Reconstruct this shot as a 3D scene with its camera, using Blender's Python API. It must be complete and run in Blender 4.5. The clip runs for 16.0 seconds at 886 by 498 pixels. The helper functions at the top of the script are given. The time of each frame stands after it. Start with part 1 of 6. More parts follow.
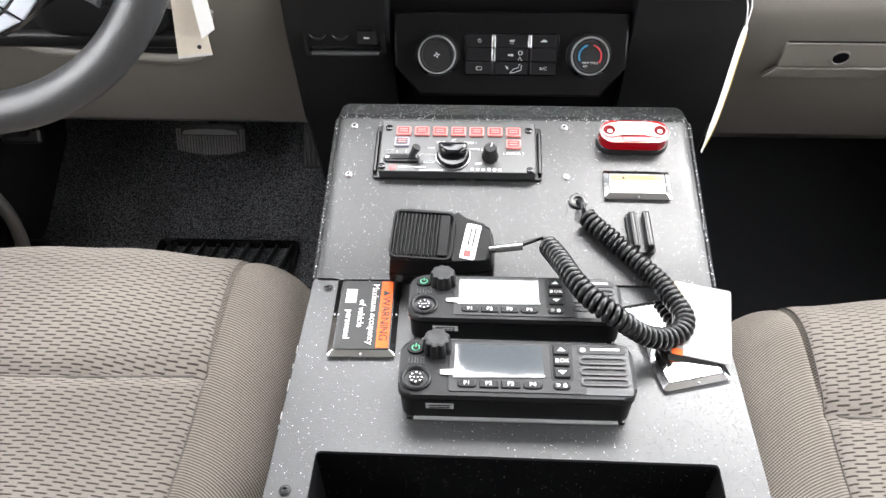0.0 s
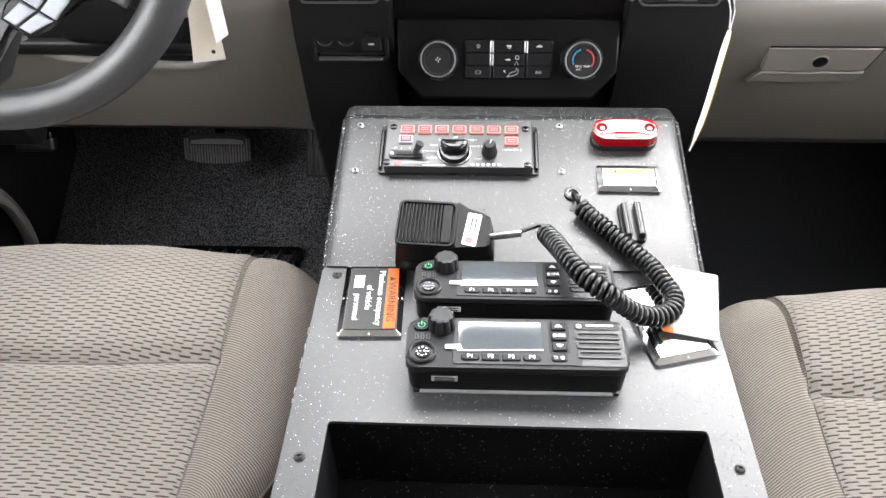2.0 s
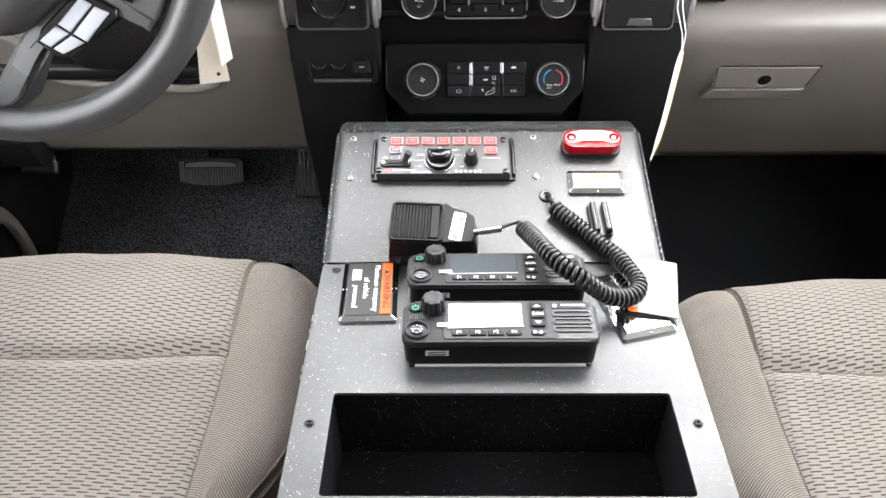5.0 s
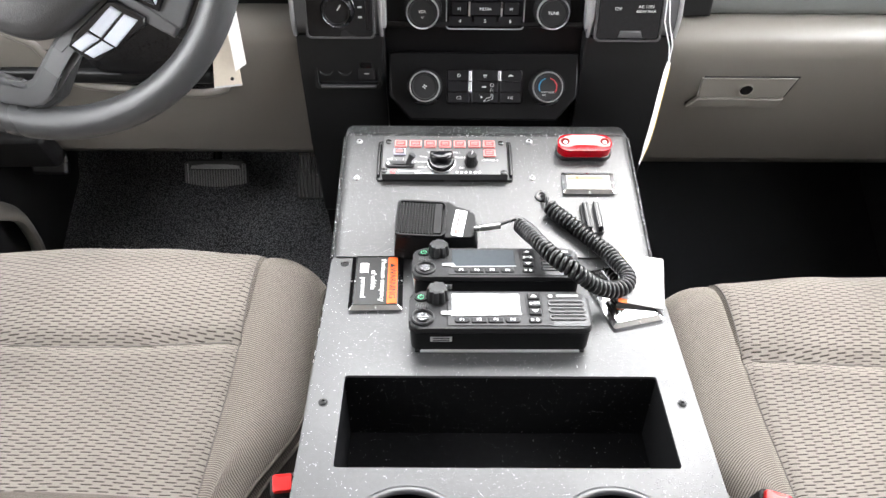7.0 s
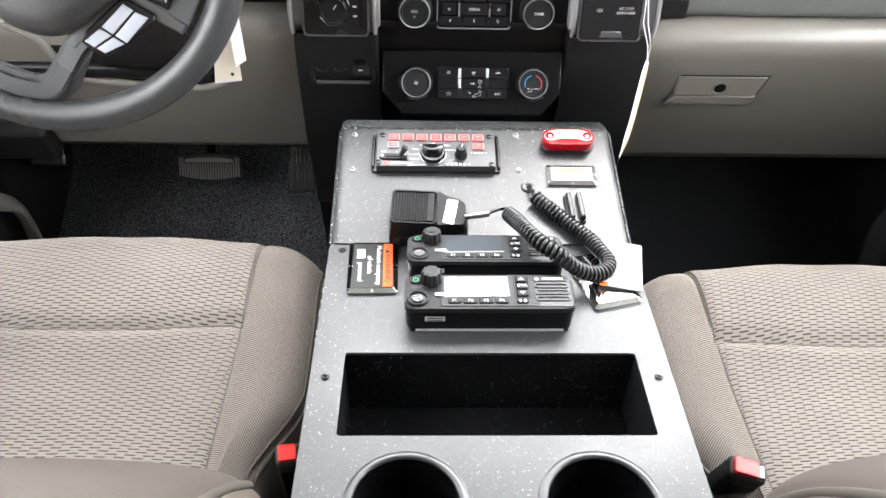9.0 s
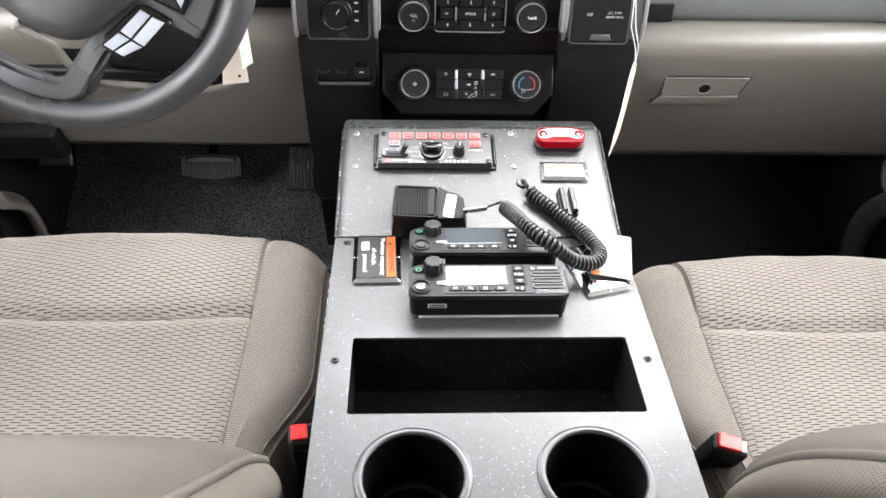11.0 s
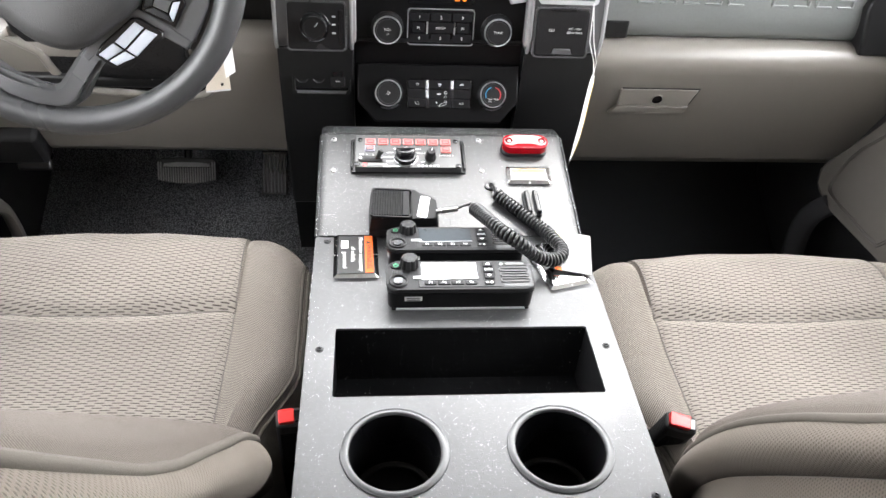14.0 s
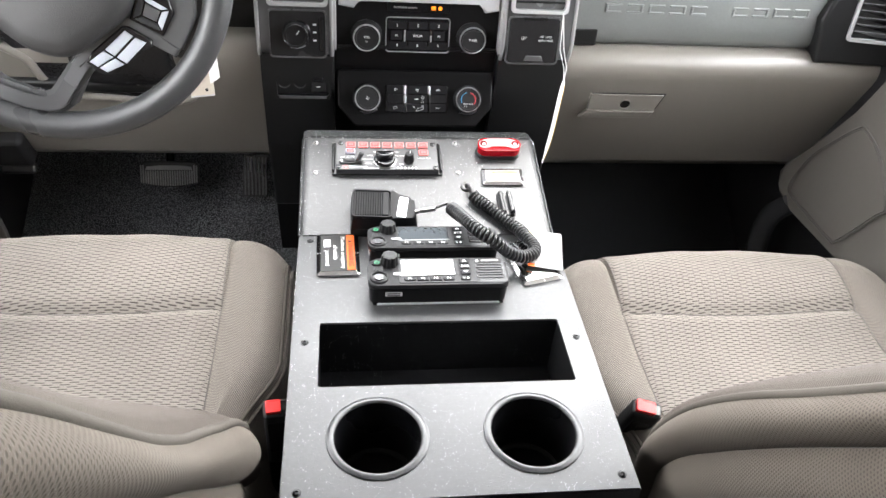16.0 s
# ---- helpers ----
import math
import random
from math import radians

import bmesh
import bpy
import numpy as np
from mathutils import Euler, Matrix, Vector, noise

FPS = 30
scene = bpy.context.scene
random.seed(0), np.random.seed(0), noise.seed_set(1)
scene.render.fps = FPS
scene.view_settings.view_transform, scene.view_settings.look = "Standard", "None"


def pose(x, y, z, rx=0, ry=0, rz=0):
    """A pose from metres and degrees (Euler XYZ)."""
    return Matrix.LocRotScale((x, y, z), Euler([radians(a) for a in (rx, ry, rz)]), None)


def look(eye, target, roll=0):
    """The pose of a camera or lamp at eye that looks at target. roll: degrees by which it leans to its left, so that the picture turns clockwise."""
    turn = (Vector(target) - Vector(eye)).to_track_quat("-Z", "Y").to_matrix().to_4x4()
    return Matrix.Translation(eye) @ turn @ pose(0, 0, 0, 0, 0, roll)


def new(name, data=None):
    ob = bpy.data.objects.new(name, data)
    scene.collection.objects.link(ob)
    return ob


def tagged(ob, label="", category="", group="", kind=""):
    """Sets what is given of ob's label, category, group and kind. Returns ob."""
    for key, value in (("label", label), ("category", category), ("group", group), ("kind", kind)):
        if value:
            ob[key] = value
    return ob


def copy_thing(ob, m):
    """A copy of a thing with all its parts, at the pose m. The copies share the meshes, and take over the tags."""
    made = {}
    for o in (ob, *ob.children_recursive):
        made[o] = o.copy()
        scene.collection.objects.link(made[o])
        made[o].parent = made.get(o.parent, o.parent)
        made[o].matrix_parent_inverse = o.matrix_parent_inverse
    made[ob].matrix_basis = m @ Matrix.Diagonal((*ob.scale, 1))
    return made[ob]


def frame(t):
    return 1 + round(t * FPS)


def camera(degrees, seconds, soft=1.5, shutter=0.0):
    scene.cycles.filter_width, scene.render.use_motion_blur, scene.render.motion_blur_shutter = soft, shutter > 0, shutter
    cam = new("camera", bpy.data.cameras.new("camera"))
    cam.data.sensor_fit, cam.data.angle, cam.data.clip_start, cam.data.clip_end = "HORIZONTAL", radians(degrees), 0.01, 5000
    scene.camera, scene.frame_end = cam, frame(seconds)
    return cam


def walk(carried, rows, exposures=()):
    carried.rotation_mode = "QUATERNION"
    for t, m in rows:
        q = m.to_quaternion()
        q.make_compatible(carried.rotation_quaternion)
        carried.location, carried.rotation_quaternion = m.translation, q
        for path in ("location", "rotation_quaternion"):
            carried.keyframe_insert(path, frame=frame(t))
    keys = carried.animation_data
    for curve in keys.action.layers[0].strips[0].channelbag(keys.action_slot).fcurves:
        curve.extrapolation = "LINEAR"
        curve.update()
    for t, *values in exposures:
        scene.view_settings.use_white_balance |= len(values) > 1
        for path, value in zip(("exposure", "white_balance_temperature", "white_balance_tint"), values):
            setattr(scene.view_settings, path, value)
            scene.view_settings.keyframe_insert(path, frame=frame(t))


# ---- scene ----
cam = camera(59.9, 16.0)
PATH = [
    (0, (-0.027, -0.438, 0.935), (-0.126, 0.997, -0.456), -1.5),
    (0.5, (-0.028, -0.447, 0.936), (-0.126, 1.002, -0.44), -1.5),
    (1, (-0.029, -0.459, 0.935), (-0.131, 0.998, -0.431), -1.6),
    (1.5, (-0.03, -0.474, 0.936), (-0.126, 0.997, -0.416), -1.6),
    (2, (-0.031, -0.488, 0.937), (-0.12, 0.991, -0.406), -1.4),
    (2.5, (-0.031, -0.505, 0.937), (-0.111, 0.99, -0.388), -1.6),
    (3, (-0.032, -0.518, 0.94), (-0.106, 0.989, -0.372), -1.7),
    (3.5, (-0.033, -0.534, 0.945), (-0.093, 0.989, -0.351), -1.5),
    (4, (-0.035, -0.547, 0.949), (-0.081, 0.986, -0.335), -1.2),
    (6.5, (-0.051, -0.611, 0.975), (-0.054, 0.942, -0.284), 0.0),
    (7, (-0.055, -0.622, 0.98), (-0.05, 0.936, -0.274), 0.4),
    (7.5, (-0.058, -0.635, 0.986), (-0.044, 0.924, -0.268), 0.6),
    (8, (-0.061, -0.645, 0.991), (-0.032, 0.912, -0.264), 0.8),
    (8.5, (-0.064, -0.658, 0.998), (-0.024, 0.895, -0.261), 1.1),
    (9, (-0.068, -0.668, 1.001), (-0.013, 0.886, -0.256), 1.6),
    (11.5, (-0.085, -0.722, 1.025), (0.013, 0.837, -0.224), 2.1),
    (12, (-0.088, -0.732, 1.029), (0.031, 0.828, -0.217), 2.5),
    (12.5, (-0.091, -0.742, 1.036), (0.04, 0.817, -0.21), 2.9),
    (13, (-0.095, -0.751, 1.042), (0.053, 0.809, -0.201), 3.3),
    (13.5, (-0.099, -0.76, 1.047), (0.073, 0.801, -0.191), 3.9),
    (14, (-0.102, -0.77, 1.053), (0.083, 0.794, -0.18), 4.1),
    (14.5, (-0.103, -0.78, 1.058), (0.092, 0.786, -0.171), 4.2),
    (15, (-0.105, -0.79, 1.064), (0.117, 0.772, -0.165), 4.7),
    (15.5, (-0.105, -0.798, 1.068), (0.129, 0.766, -0.156), 5.0),
    (16, (-0.109, -0.81, 1.076), (0.137, 0.753, -0.146), 5.1),
]
walk(cam, [(t, look(eye, target, roll)) for t, eye, target, roll in PATH],
     [(0, 4.76), (2.5, 4.83), (4, 4.84), (6.5, 4.98), (9, 4.98), (16, 5.02)])

# ---- light ----
world = bpy.data.worlds.new("sky")
world.use_nodes = True
scene.world = world
sky = world.node_tree.nodes.new("ShaderNodeTexSky")
sky.sky_type, sky.sun_disc = "NISHITA", False
sky.sun_elevation, sky.sun_rotation = radians(66), radians(52)
sky.air_density, sky.dust_density, sky.ozone_density = 1.0, 0.8, 1.0
wbg = world.node_tree.nodes["Background"]
wbg.inputs["Strength"].default_value = 0.15
grey = world.node_tree.nodes.new("ShaderNodeHueSaturation")   # an overcast sky
grey.inputs["Saturation"].default_value = 0.05
world.node_tree.links.new(sky.outputs["Color"], grey.inputs["Color"])
world.node_tree.links.new(grey.outputs["Color"], wbg.inputs["Color"])
sun = new("sun", bpy.data.lights.new("sun", "SUN"))
sun.data.energy, sun.data.angle, sun.data.color = 0.12, radians(40), (1.0, 0.955, 0.895)
sun.matrix_world = look((2.6, 2.0, 6.3), (0, 0, 0))


# ---- materials ----
def material(name, color, rough=0.5, metal=0.0, vary=0.15, grain=300.0, bump=0.1, bump_scale=600.0,
             stain=8.0, spec=0.5, coat=0.0, rough_vary=0.08):
    """A plain surface with grain, broad stains, uneven gloss and fine relief; scales are per metre."""
    m = bpy.data.materials.new(name)
    m.use_nodes = True
    nt = m.node_tree
    p = nt.nodes["Principled BSDF"]
    tc = nt.nodes.new("ShaderNodeTexCoord")
    def noise_tex(scale, detail=3.0):
        n = nt.nodes.new("ShaderNodeTexNoise")
        n.inputs["Scale"].default_value = scale
        n.inputs["Detail"].default_value = detail
        nt.links.new(tc.outputs["Object"], n.inputs["Vector"])
        return n
    fine, broad = noise_tex(grain), noise_tex(stain)
    mix = nt.nodes.new("ShaderNodeMath")
    mix.operation = "ADD"
    nt.links.new(fine.outputs["Fac"], mix.inputs[0])
    nt.links.new(broad.outputs["Fac"], mix.inputs[1])
    ramp = nt.nodes.new("ShaderNodeMapRange")
    ramp.inputs["From Min"].default_value, ramp.inputs["From Max"].default_value = 0.5, 1.5
    ramp.inputs["To Min"].default_value, ramp.inputs["To Max"].default_value = 1 - vary, 1 + vary
    nt.links.new(mix.outputs[0], ramp.inputs["Value"])
    hue = nt.nodes.new("ShaderNodeVectorMath")
    hue.operation = "SCALE"
    hue.inputs[0].default_value = color
    nt.links.new(ramp.outputs[0], hue.inputs["Scale"])
    nt.links.new(hue.outputs[0], p.inputs["Base Color"])
    rr = nt.nodes.new("ShaderNodeMapRange")
    rr.inputs["From Min"].default_value, rr.inputs["From Max"].default_value = 0.3, 0.7
    rr.inputs["To Min"].default_value, rr.inputs["To Max"].default_value = max(0.02, rough - rough_vary), min(1, rough + rough_vary)
    nt.links.new(broad.outputs["Fac"], rr.inputs["Value"])
    nt.links.new(rr.outputs[0], p.inputs["Roughness"])
    p.inputs["Metallic"].default_value = metal
    p.inputs["Specular IOR Level"].default_value = spec
    p.inputs["Coat Weight"].default_value = coat
    if bump:
        b = nt.nodes.new("ShaderNodeBump")
        b.inputs["Strength"].default_value, b.inputs["Distance"].default_value = bump, 0.001
        nt.links.new(noise_tex(bump_scale, 2.0).outputs["Fac"], b.inputs["Height"])
        nt.links.new(b.outputs["Normal"], p.inputs["Normal"])
    return m


def flecked(name, color, rough, bump, bump_scale, glint_scale, glint_share, spec=0.5, big=1.0, depth=0.001):
    """Black sprayed coating: a stippled relief, its glints painted into the colour as scattered pale flecks."""
    m = material(name, color, rough, vary=0.25, grain=250, bump=0, spec=spec)
    nt = m.node_tree
    p = nt.nodes["Principled BSDF"]
    tc = nt.nodes["Texture Coordinate"]
    v = nt.nodes.new("ShaderNodeTexVoronoi")
    v.inputs["Scale"].default_value = glint_scale
    nt.links.new(tc.outputs["Object"], v.inputs["Vector"])
    # pale spots of base colour stand for light glinting off the relief
    near = nt.nodes.new("ShaderNodeMath")
    near.operation = "LESS_THAN"
    nt.links.new(v.outputs["Distance"], near.inputs[0])
    sep = nt.nodes.new("ShaderNodeSeparateColor")
    nt.links.new(v.outputs["Color"], sep.inputs[0])
    size = nt.nodes.new("ShaderNodeMath")
    size.operation = "MULTIPLY_ADD"
    size.inputs[1].default_value, size.inputs[2].default_value = 0.17 * big, 0.08 * big
    nt.links.new(sep.outputs[1], size.inputs[0])
    nt.links.new(size.outputs[0], near.inputs[1])
    few = nt.nodes.new("ShaderNodeMath")
    few.operation = "LESS_THAN"
    few.inputs[1].default_value = glint_share
    nt.links.new(sep.outputs[0], few.inputs[0])
    both = nt.nodes.new("ShaderNodeMath")
    both.operation = "MULTIPLY"
    nt.links.new(near.outputs[0], both.inputs[0])
    nt.links.new(few.outputs[0], both.inputs[1])
    old = p.inputs["Base Color"].links[0].from_socket
    mixc = nt.nodes.new("ShaderNodeMix")
    mixc.data_type = "RGBA"
    nt.links.new(both.outputs[0], mixc.inputs["Factor"])
    nt.links.new(old, mixc.inputs[6])
    mixc.inputs[7].default_value = (0.75, 0.76, 0.78, 1)
    nt.links.new(mixc.outputs[2], p.inputs["Base Color"])
    n2 = nt.nodes.new("ShaderNodeTexVoronoi")
    n2.inputs["Scale"].default_value = bump_scale
    nt.links.new(tc.outputs["Object"], n2.inputs["Vector"])
    drop = nt.nodes.new("ShaderNodeMapRange")     # rounded droplets with flats between them
    drop.interpolation_type = "SMOOTHSTEP"
    drop.inputs["From Min"].default_value, drop.inputs["From Max"].default_value = 0.30, 0.05
    nt.links.new(n2.outputs["Distance"], drop.inputs["Value"])
    n3 = nt.nodes.new("ShaderNodeTexNoise")
    n3.inputs["Scale"].default_value, n3.inputs["Detail"].default_value = bump_scale * 0.45, 2.0
    nt.links.new(tc.outputs["Object"], n3.inputs["Vector"])
    tall = nt.nodes.new("ShaderNodeMath")
    tall.operation = "MULTIPLY"
    nt.links.new(drop.outputs[0], tall.inputs[0])
    nt.links.new(n3.outputs["Fac"], tall.inputs[1])
    b = nt.nodes.new("ShaderNodeBump")
    b.inputs["Strength"].default_value, b.inputs["Distance"].default_value = bump, depth
    nt.links.new(tall.outputs[0], b.inputs["Height"])
    nt.links.new(b.outputs["Normal"], p.inputs["Normal"])
    return m


def woven(name, color, dark, kind, sheen=0.2):
    """Seat cloth, patterned along the UV map in metres. kind: dash (staggered dashes), rib (fine twill), dimple (honeycomb)."""
    m = bpy.data.materials.new(name)
    m.use_nodes = True
    nt = m.node_tree
    p = nt.nodes["Principled BSDF"]
    p.inputs["Roughness"].default_value = 0.92
    p.inputs["Specular IOR Level"].default_value = 0.2
    p.inputs["Sheen Weight"].default_value = sheen
    p.inputs["Sheen Tint"].default_value = (1.0, 0.90, 0.80, 1)
    p.inputs["Sheen Roughness"].default_value = 0.5
    uv = nt.nodes.new("ShaderNodeUVMap")
    def math_node(op, a, b=None, c=None):
        n = nt.nodes.new("ShaderNodeMath")
        n.operation = op
        for i, s in enumerate((a, b, c)):
            if s is None:
                continue
            if isinstance(s, (int, float)):
                n.inputs[i].default_value = s
            else:
                nt.links.new(s, n.inputs[i])
        return n.outputs[0]
    sep = nt.nodes.new("ShaderNodeSeparateXYZ")
    nt.links.new(uv.outputs[0], sep.inputs[0])
    u, v = sep.outputs[0], sep.outputs[1]
    wob = nt.nodes.new("ShaderNodeTexNoise")
    wob.inputs["Scale"].default_value, wob.inputs["Detail"].default_value = 40.0, 1.0
    nt.links.new(uv.outputs[0], wob.inputs["Vector"])
    u = math_node("ADD", u, math_node("MULTIPLY", math_node("SUBTRACT", wob.outputs["Fac"], 0.5), 0.002 if kind == "dash" else 0.001))
    v = math_node("ADD", v, math_node("MULTIPLY", math_node("SUBTRACT", wob.outputs["Fac"], 0.5), 0.0012 if kind == "dash" else 0.001))
    if kind == "dash":
        row = math_node("DIVIDE", v, 0.0036)
        idx = math_node("FLOOR", row)
        fy = math_node("FRACT", row)
        shift = math_node("MULTIPLY", idx, 0.47)
        fx = math_node("FRACT", math_node("ADD", math_node("DIVIDE", u, 0.0200), shift))
        a = math_node("SMOOTH_MIN", math_node("MULTIPLY", fx, 9.0), math_node("MULTIPLY", math_node("SUBTRACT", 0.68, fx), 9.0), 0.3)
        b = math_node("MULTIPLY", math_node("SUBTRACT", 0.27, math_node("ABSOLUTE", math_node("SUBTRACT", fy, 0.5))), 9.0)
        n = math_node("MINIMUM", a, b)
        mask = nt.nodes.new("ShaderNodeClamp")
        nt.links.new(n, mask.inputs[0])
        mask = mask.outputs[0]
    elif kind == "rib":
        s = math_node("SINE", math_node("MULTIPLY", math_node("ADD", math_node("MULTIPLY", u, 0.25), v), 2500.0))
        c = math_node("SINE", math_node("MULTIPLY", math_node("SUBTRACT", u, math_node("MULTIPLY", v, 0.6)), 2600.0))
        mask = math_node("ADD", math_node("MULTIPLY_ADD", s, 0.42, 0.5), math_node("MULTIPLY", c, 0.17))
    else:
        row = math_node("DIVIDE", v, 0.0032)
        du = math_node("SUBTRACT", math_node("FRACT", math_node("ADD", math_node("DIVIDE", u, 0.0030), math_node("MULTIPLY", math_node("FLOOR", row), 0.5))), 0.5)
        dv = math_node("SUBTRACT", math_node("FRACT", row), 0.5)
        r2 = math_node("ADD", math_node("MULTIPLY", du, du), math_node("MULTIPLY", dv, dv))
        pit = nt.nodes.new("ShaderNodeClamp")
        nt.links.new(math_node("MULTIPLY_ADD", r2, -7.0, 1.0), pit.inputs[0])
        far = nt.nodes.new("ShaderNodeMapRange")
        far.inputs["From Min"].default_value, far.inputs["From Max"].default_value = 0.18, 0.36
        far.inputs["To Min"].default_value = 0.10
        nt.links.new(v, far.inputs["Value"])
        mask = math_node("MULTIPLY", pit.outputs[0], far.outputs[0])
    thread = nt.nodes.new("ShaderNodeTexNoise")
    thread.inputs["Scale"].default_value, thread.inputs["Detail"].default_value = 900.0, 2.0
    nt.links.new(uv.outputs[0], thread.inputs["Vector"])
    broad = nt.nodes.new("ShaderNodeTexNoise")
    broad.inputs["Scale"].default_value = 9.0
    nt.links.new(uv.outputs[0], broad.inputs["Vector"])
    mixc = nt.nodes.new("ShaderNodeMix")
    mixc.data_type = "RGBA"
    nt.links.new(mask, mixc.inputs["Factor"])
    mixc.inputs[6].default_value = (*color, 1)
    mixc.inputs[7].default_value = (*dark, 1)
    tone = math_node("ADD", math_node("MULTIPLY_ADD", thread.outputs["Fac"], 0.5, 0.62), math_node("MULTIPLY", broad.outputs["Fac"], 0.26))
    sc = nt.nodes.new("ShaderNodeVectorMath")
    sc.operation = "SCALE"
    nt.links.new(mixc.outputs[2], sc.inputs[0])
    nt.links.new(tone, sc.inputs["Scale"])
    nt.links.new(sc.outputs[0], p.inputs["Base Color"])
    height = math_node("ADD", math_node("MULTIPLY", mask, -1.0), math_node("MULTIPLY", thread.outputs["Fac"], 0.5))
    bp = nt.nodes.new("ShaderNodeBump")
    bp.inputs["Strength"].default_value, bp.inputs["Distance"].default_value = 0.6, 0.0012 if kind == "dash" else 0.0005
    nt.links.new(height, bp.inputs["Height"])
    nt.links.new(bp.outputs["Normal"], p.inputs["Normal"])
    return m


def glow(name, color, strength):
    m = material(name, color, 0.4, bump=0)
    p = m.node_tree.nodes["Principled BSDF"]
    p.inputs["Emission Color"].default_value = (*color, 1)
    p.inputs["Emission Strength"].default_value = strength
    return m


COAT_STIPPLE = flecked("stippled_black_coating", (0.026, 0.0265, 0.0275), 0.38, 1.0, 560, 640, 0.38, spec=0.55, big=0.82, depth=0.0013)
# folded edge: its weaker light is put into a darker base, glints into flecks
COAT_EDGE = flecked("shaded_edge_painted_glints", (0.012, 0.0125, 0.013), 0.42, 0.8, 600, 560, 0.80, spec=0.18, big=1.25)
COAT_FINE = flecked("fine_black_coating", (0.037, 0.0375, 0.039), 0.37, 0.8, 480, 620, 0.32, spec=0.52, big=0.74, depth=0.0006)
# tray copy of the coating, darkened to put the recess shade into its colour
COAT_SHADED = flecked("shade_darkened_coating", (0.006, 0.0061, 0.0066), 0.6, 0.4, 700, 640, 0.18, spec=0.06, big=0.70)
DASH_BEIGE = material("taupe_dash_plastic", (0.195, 0.180, 0.162), 0.30, vary=0.03, bump=0.15, bump_scale=900, stain=5, spec=0.6, rough_vary=0.015)
DASH_DARK = material("charcoal_dash_plastic", (0.011, 0.0113, 0.012), 0.34, vary=0.12, bump=0.15, bump_scale=1100, spec=0.22, rough_vary=0.03)
STACK_BLACK = material("soft_black_stack_plastic", (0.0055, 0.0055, 0.006), 0.34, vary=0.15, bump=0.1, bump_scale=1200, spec=0.16, rough_vary=0.02)
POD = material("charcoal_pod_plastic", (0.085, 0.0855, 0.089), 0.32, metal=0.25, vary=0.08, bump=0.15, bump_scale=1100)
# darker copy of the bolster twill: the backrest's shade is in the colour
CLOTH_BACK = woven("shaded_brown_taupe_cloth", (0.058, 0.049, 0.042), (0.044, 0.037, 0.031), "rib", 0.03)
DASH_GREY = material("grey_silver_dash_panel", (0.180, 0.190, 0.188), 0.40, metal=0.3, vary=0.08, bump=0.1, bump_scale=900)
BLACK = material("satin_black_plastic", (0.012, 0.012, 0.013), 0.26, vary=0.2, bump=0.06, bump_scale=1200, spec=0.32, rough_vary=0.02)
BLACK_MATT = material("matt_black_plastic", (0.014, 0.014, 0.015), 0.5, vary=0.2, bump=0.3, bump_scale=1500, spec=0.22)
BLACK_GLOSS = material("gloss_black_plastic", (0.006, 0.006, 0.007), 0.12, vary=0.2, bump=0.0)
RIM_GREY = material("grey_black_rim", (0.022, 0.0225, 0.024), 0.36, vary=0.1, bump=0.1, bump_scale=900, spec=0.25)
RUBBER = material("black_rubber", (0.008, 0.008, 0.009), 0.30, vary=0.2, bump=0.08, bump_scale=700)
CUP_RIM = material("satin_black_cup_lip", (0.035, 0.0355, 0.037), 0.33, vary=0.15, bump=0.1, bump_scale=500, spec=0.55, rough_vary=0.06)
# well far darker than the lip: the hollow's shade is painted in
CUP_WELL_SHADE = material("shaded_cup_well_plastic", (0.0035, 0.0035, 0.004), 0.28, vary=0.2, bump=0.06, bump_scale=300, spec=0.16)
GREY_RUBBER = material("worn_grey_rubber", (0.30, 0.302, 0.30), 0.6, vary=0.2, bump=0.2, bump_scale=500)
PEDAL_GAP = material("dark_pedal_rubber", (0.05, 0.05, 0.052), 0.7, vary=0.2, bump=0.2, bump_scale=500)
PEDAL_RIB = material("black_pedal_rib", (0.085, 0.086, 0.09), 0.5, vary=0.2, bump=0.1, bump_scale=500)
CARPET = material("black_loop_carpet", (0.19, 0.193, 0.205), 0.95, vary=0.5, grain=260, bump=0, spec=0.2)
_nt = CARPET.node_tree
_v = _nt.nodes.new("ShaderNodeTexVoronoi")
_v.inputs["Scale"].default_value = 420
_nt.links.new(_nt.nodes["Texture Coordinate"].outputs["Object"], _v.inputs["Vector"])
_m = _nt.nodes.new("ShaderNodeMapRange")
_m.inputs["From Min"].default_value, _m.inputs["From Max"].default_value = 0.1, 0.6
_m.inputs["To Min"].default_value, _m.inputs["To Max"].default_value = 1.7, 0.25
_nt.links.new(_v.outputs["Distance"], _m.inputs["Value"])
_p = _nt.nodes["Principled BSDF"]
_s = _nt.nodes.new("ShaderNodeVectorMath")
_s.operation = "SCALE"
_nt.links.new(_p.inputs["Base Color"].links[0].from_socket, _s.inputs[0])
_nt.links.new(_m.outputs[0], _s.inputs["Scale"])
_nt.links.new(_s.outputs[0], _p.inputs["Base Color"])
_b = _nt.nodes.new("ShaderNodeBump")
_b.inputs["Strength"].default_value, _b.inputs["Distance"].default_value = 1.0, 0.002
_b.invert = True
_nt.links.new(_v.outputs["Distance"], _b.inputs["Height"])
_nt.links.new(_b.outputs["Normal"], _p.inputs["Normal"])
# taupe of the door trim, darkened to carry the shade it lies in
DOOR_SHADED = material("shade_darkened_door_taupe", (0.070, 0.064, 0.057), 0.55, vary=0.06, bump=0.25, bump_scale=900, spec=0.3)
DOOR_LINE = material("dark_panel_line", (0.055, 0.05, 0.046), 0.6, vary=0.1, bump=0.1)
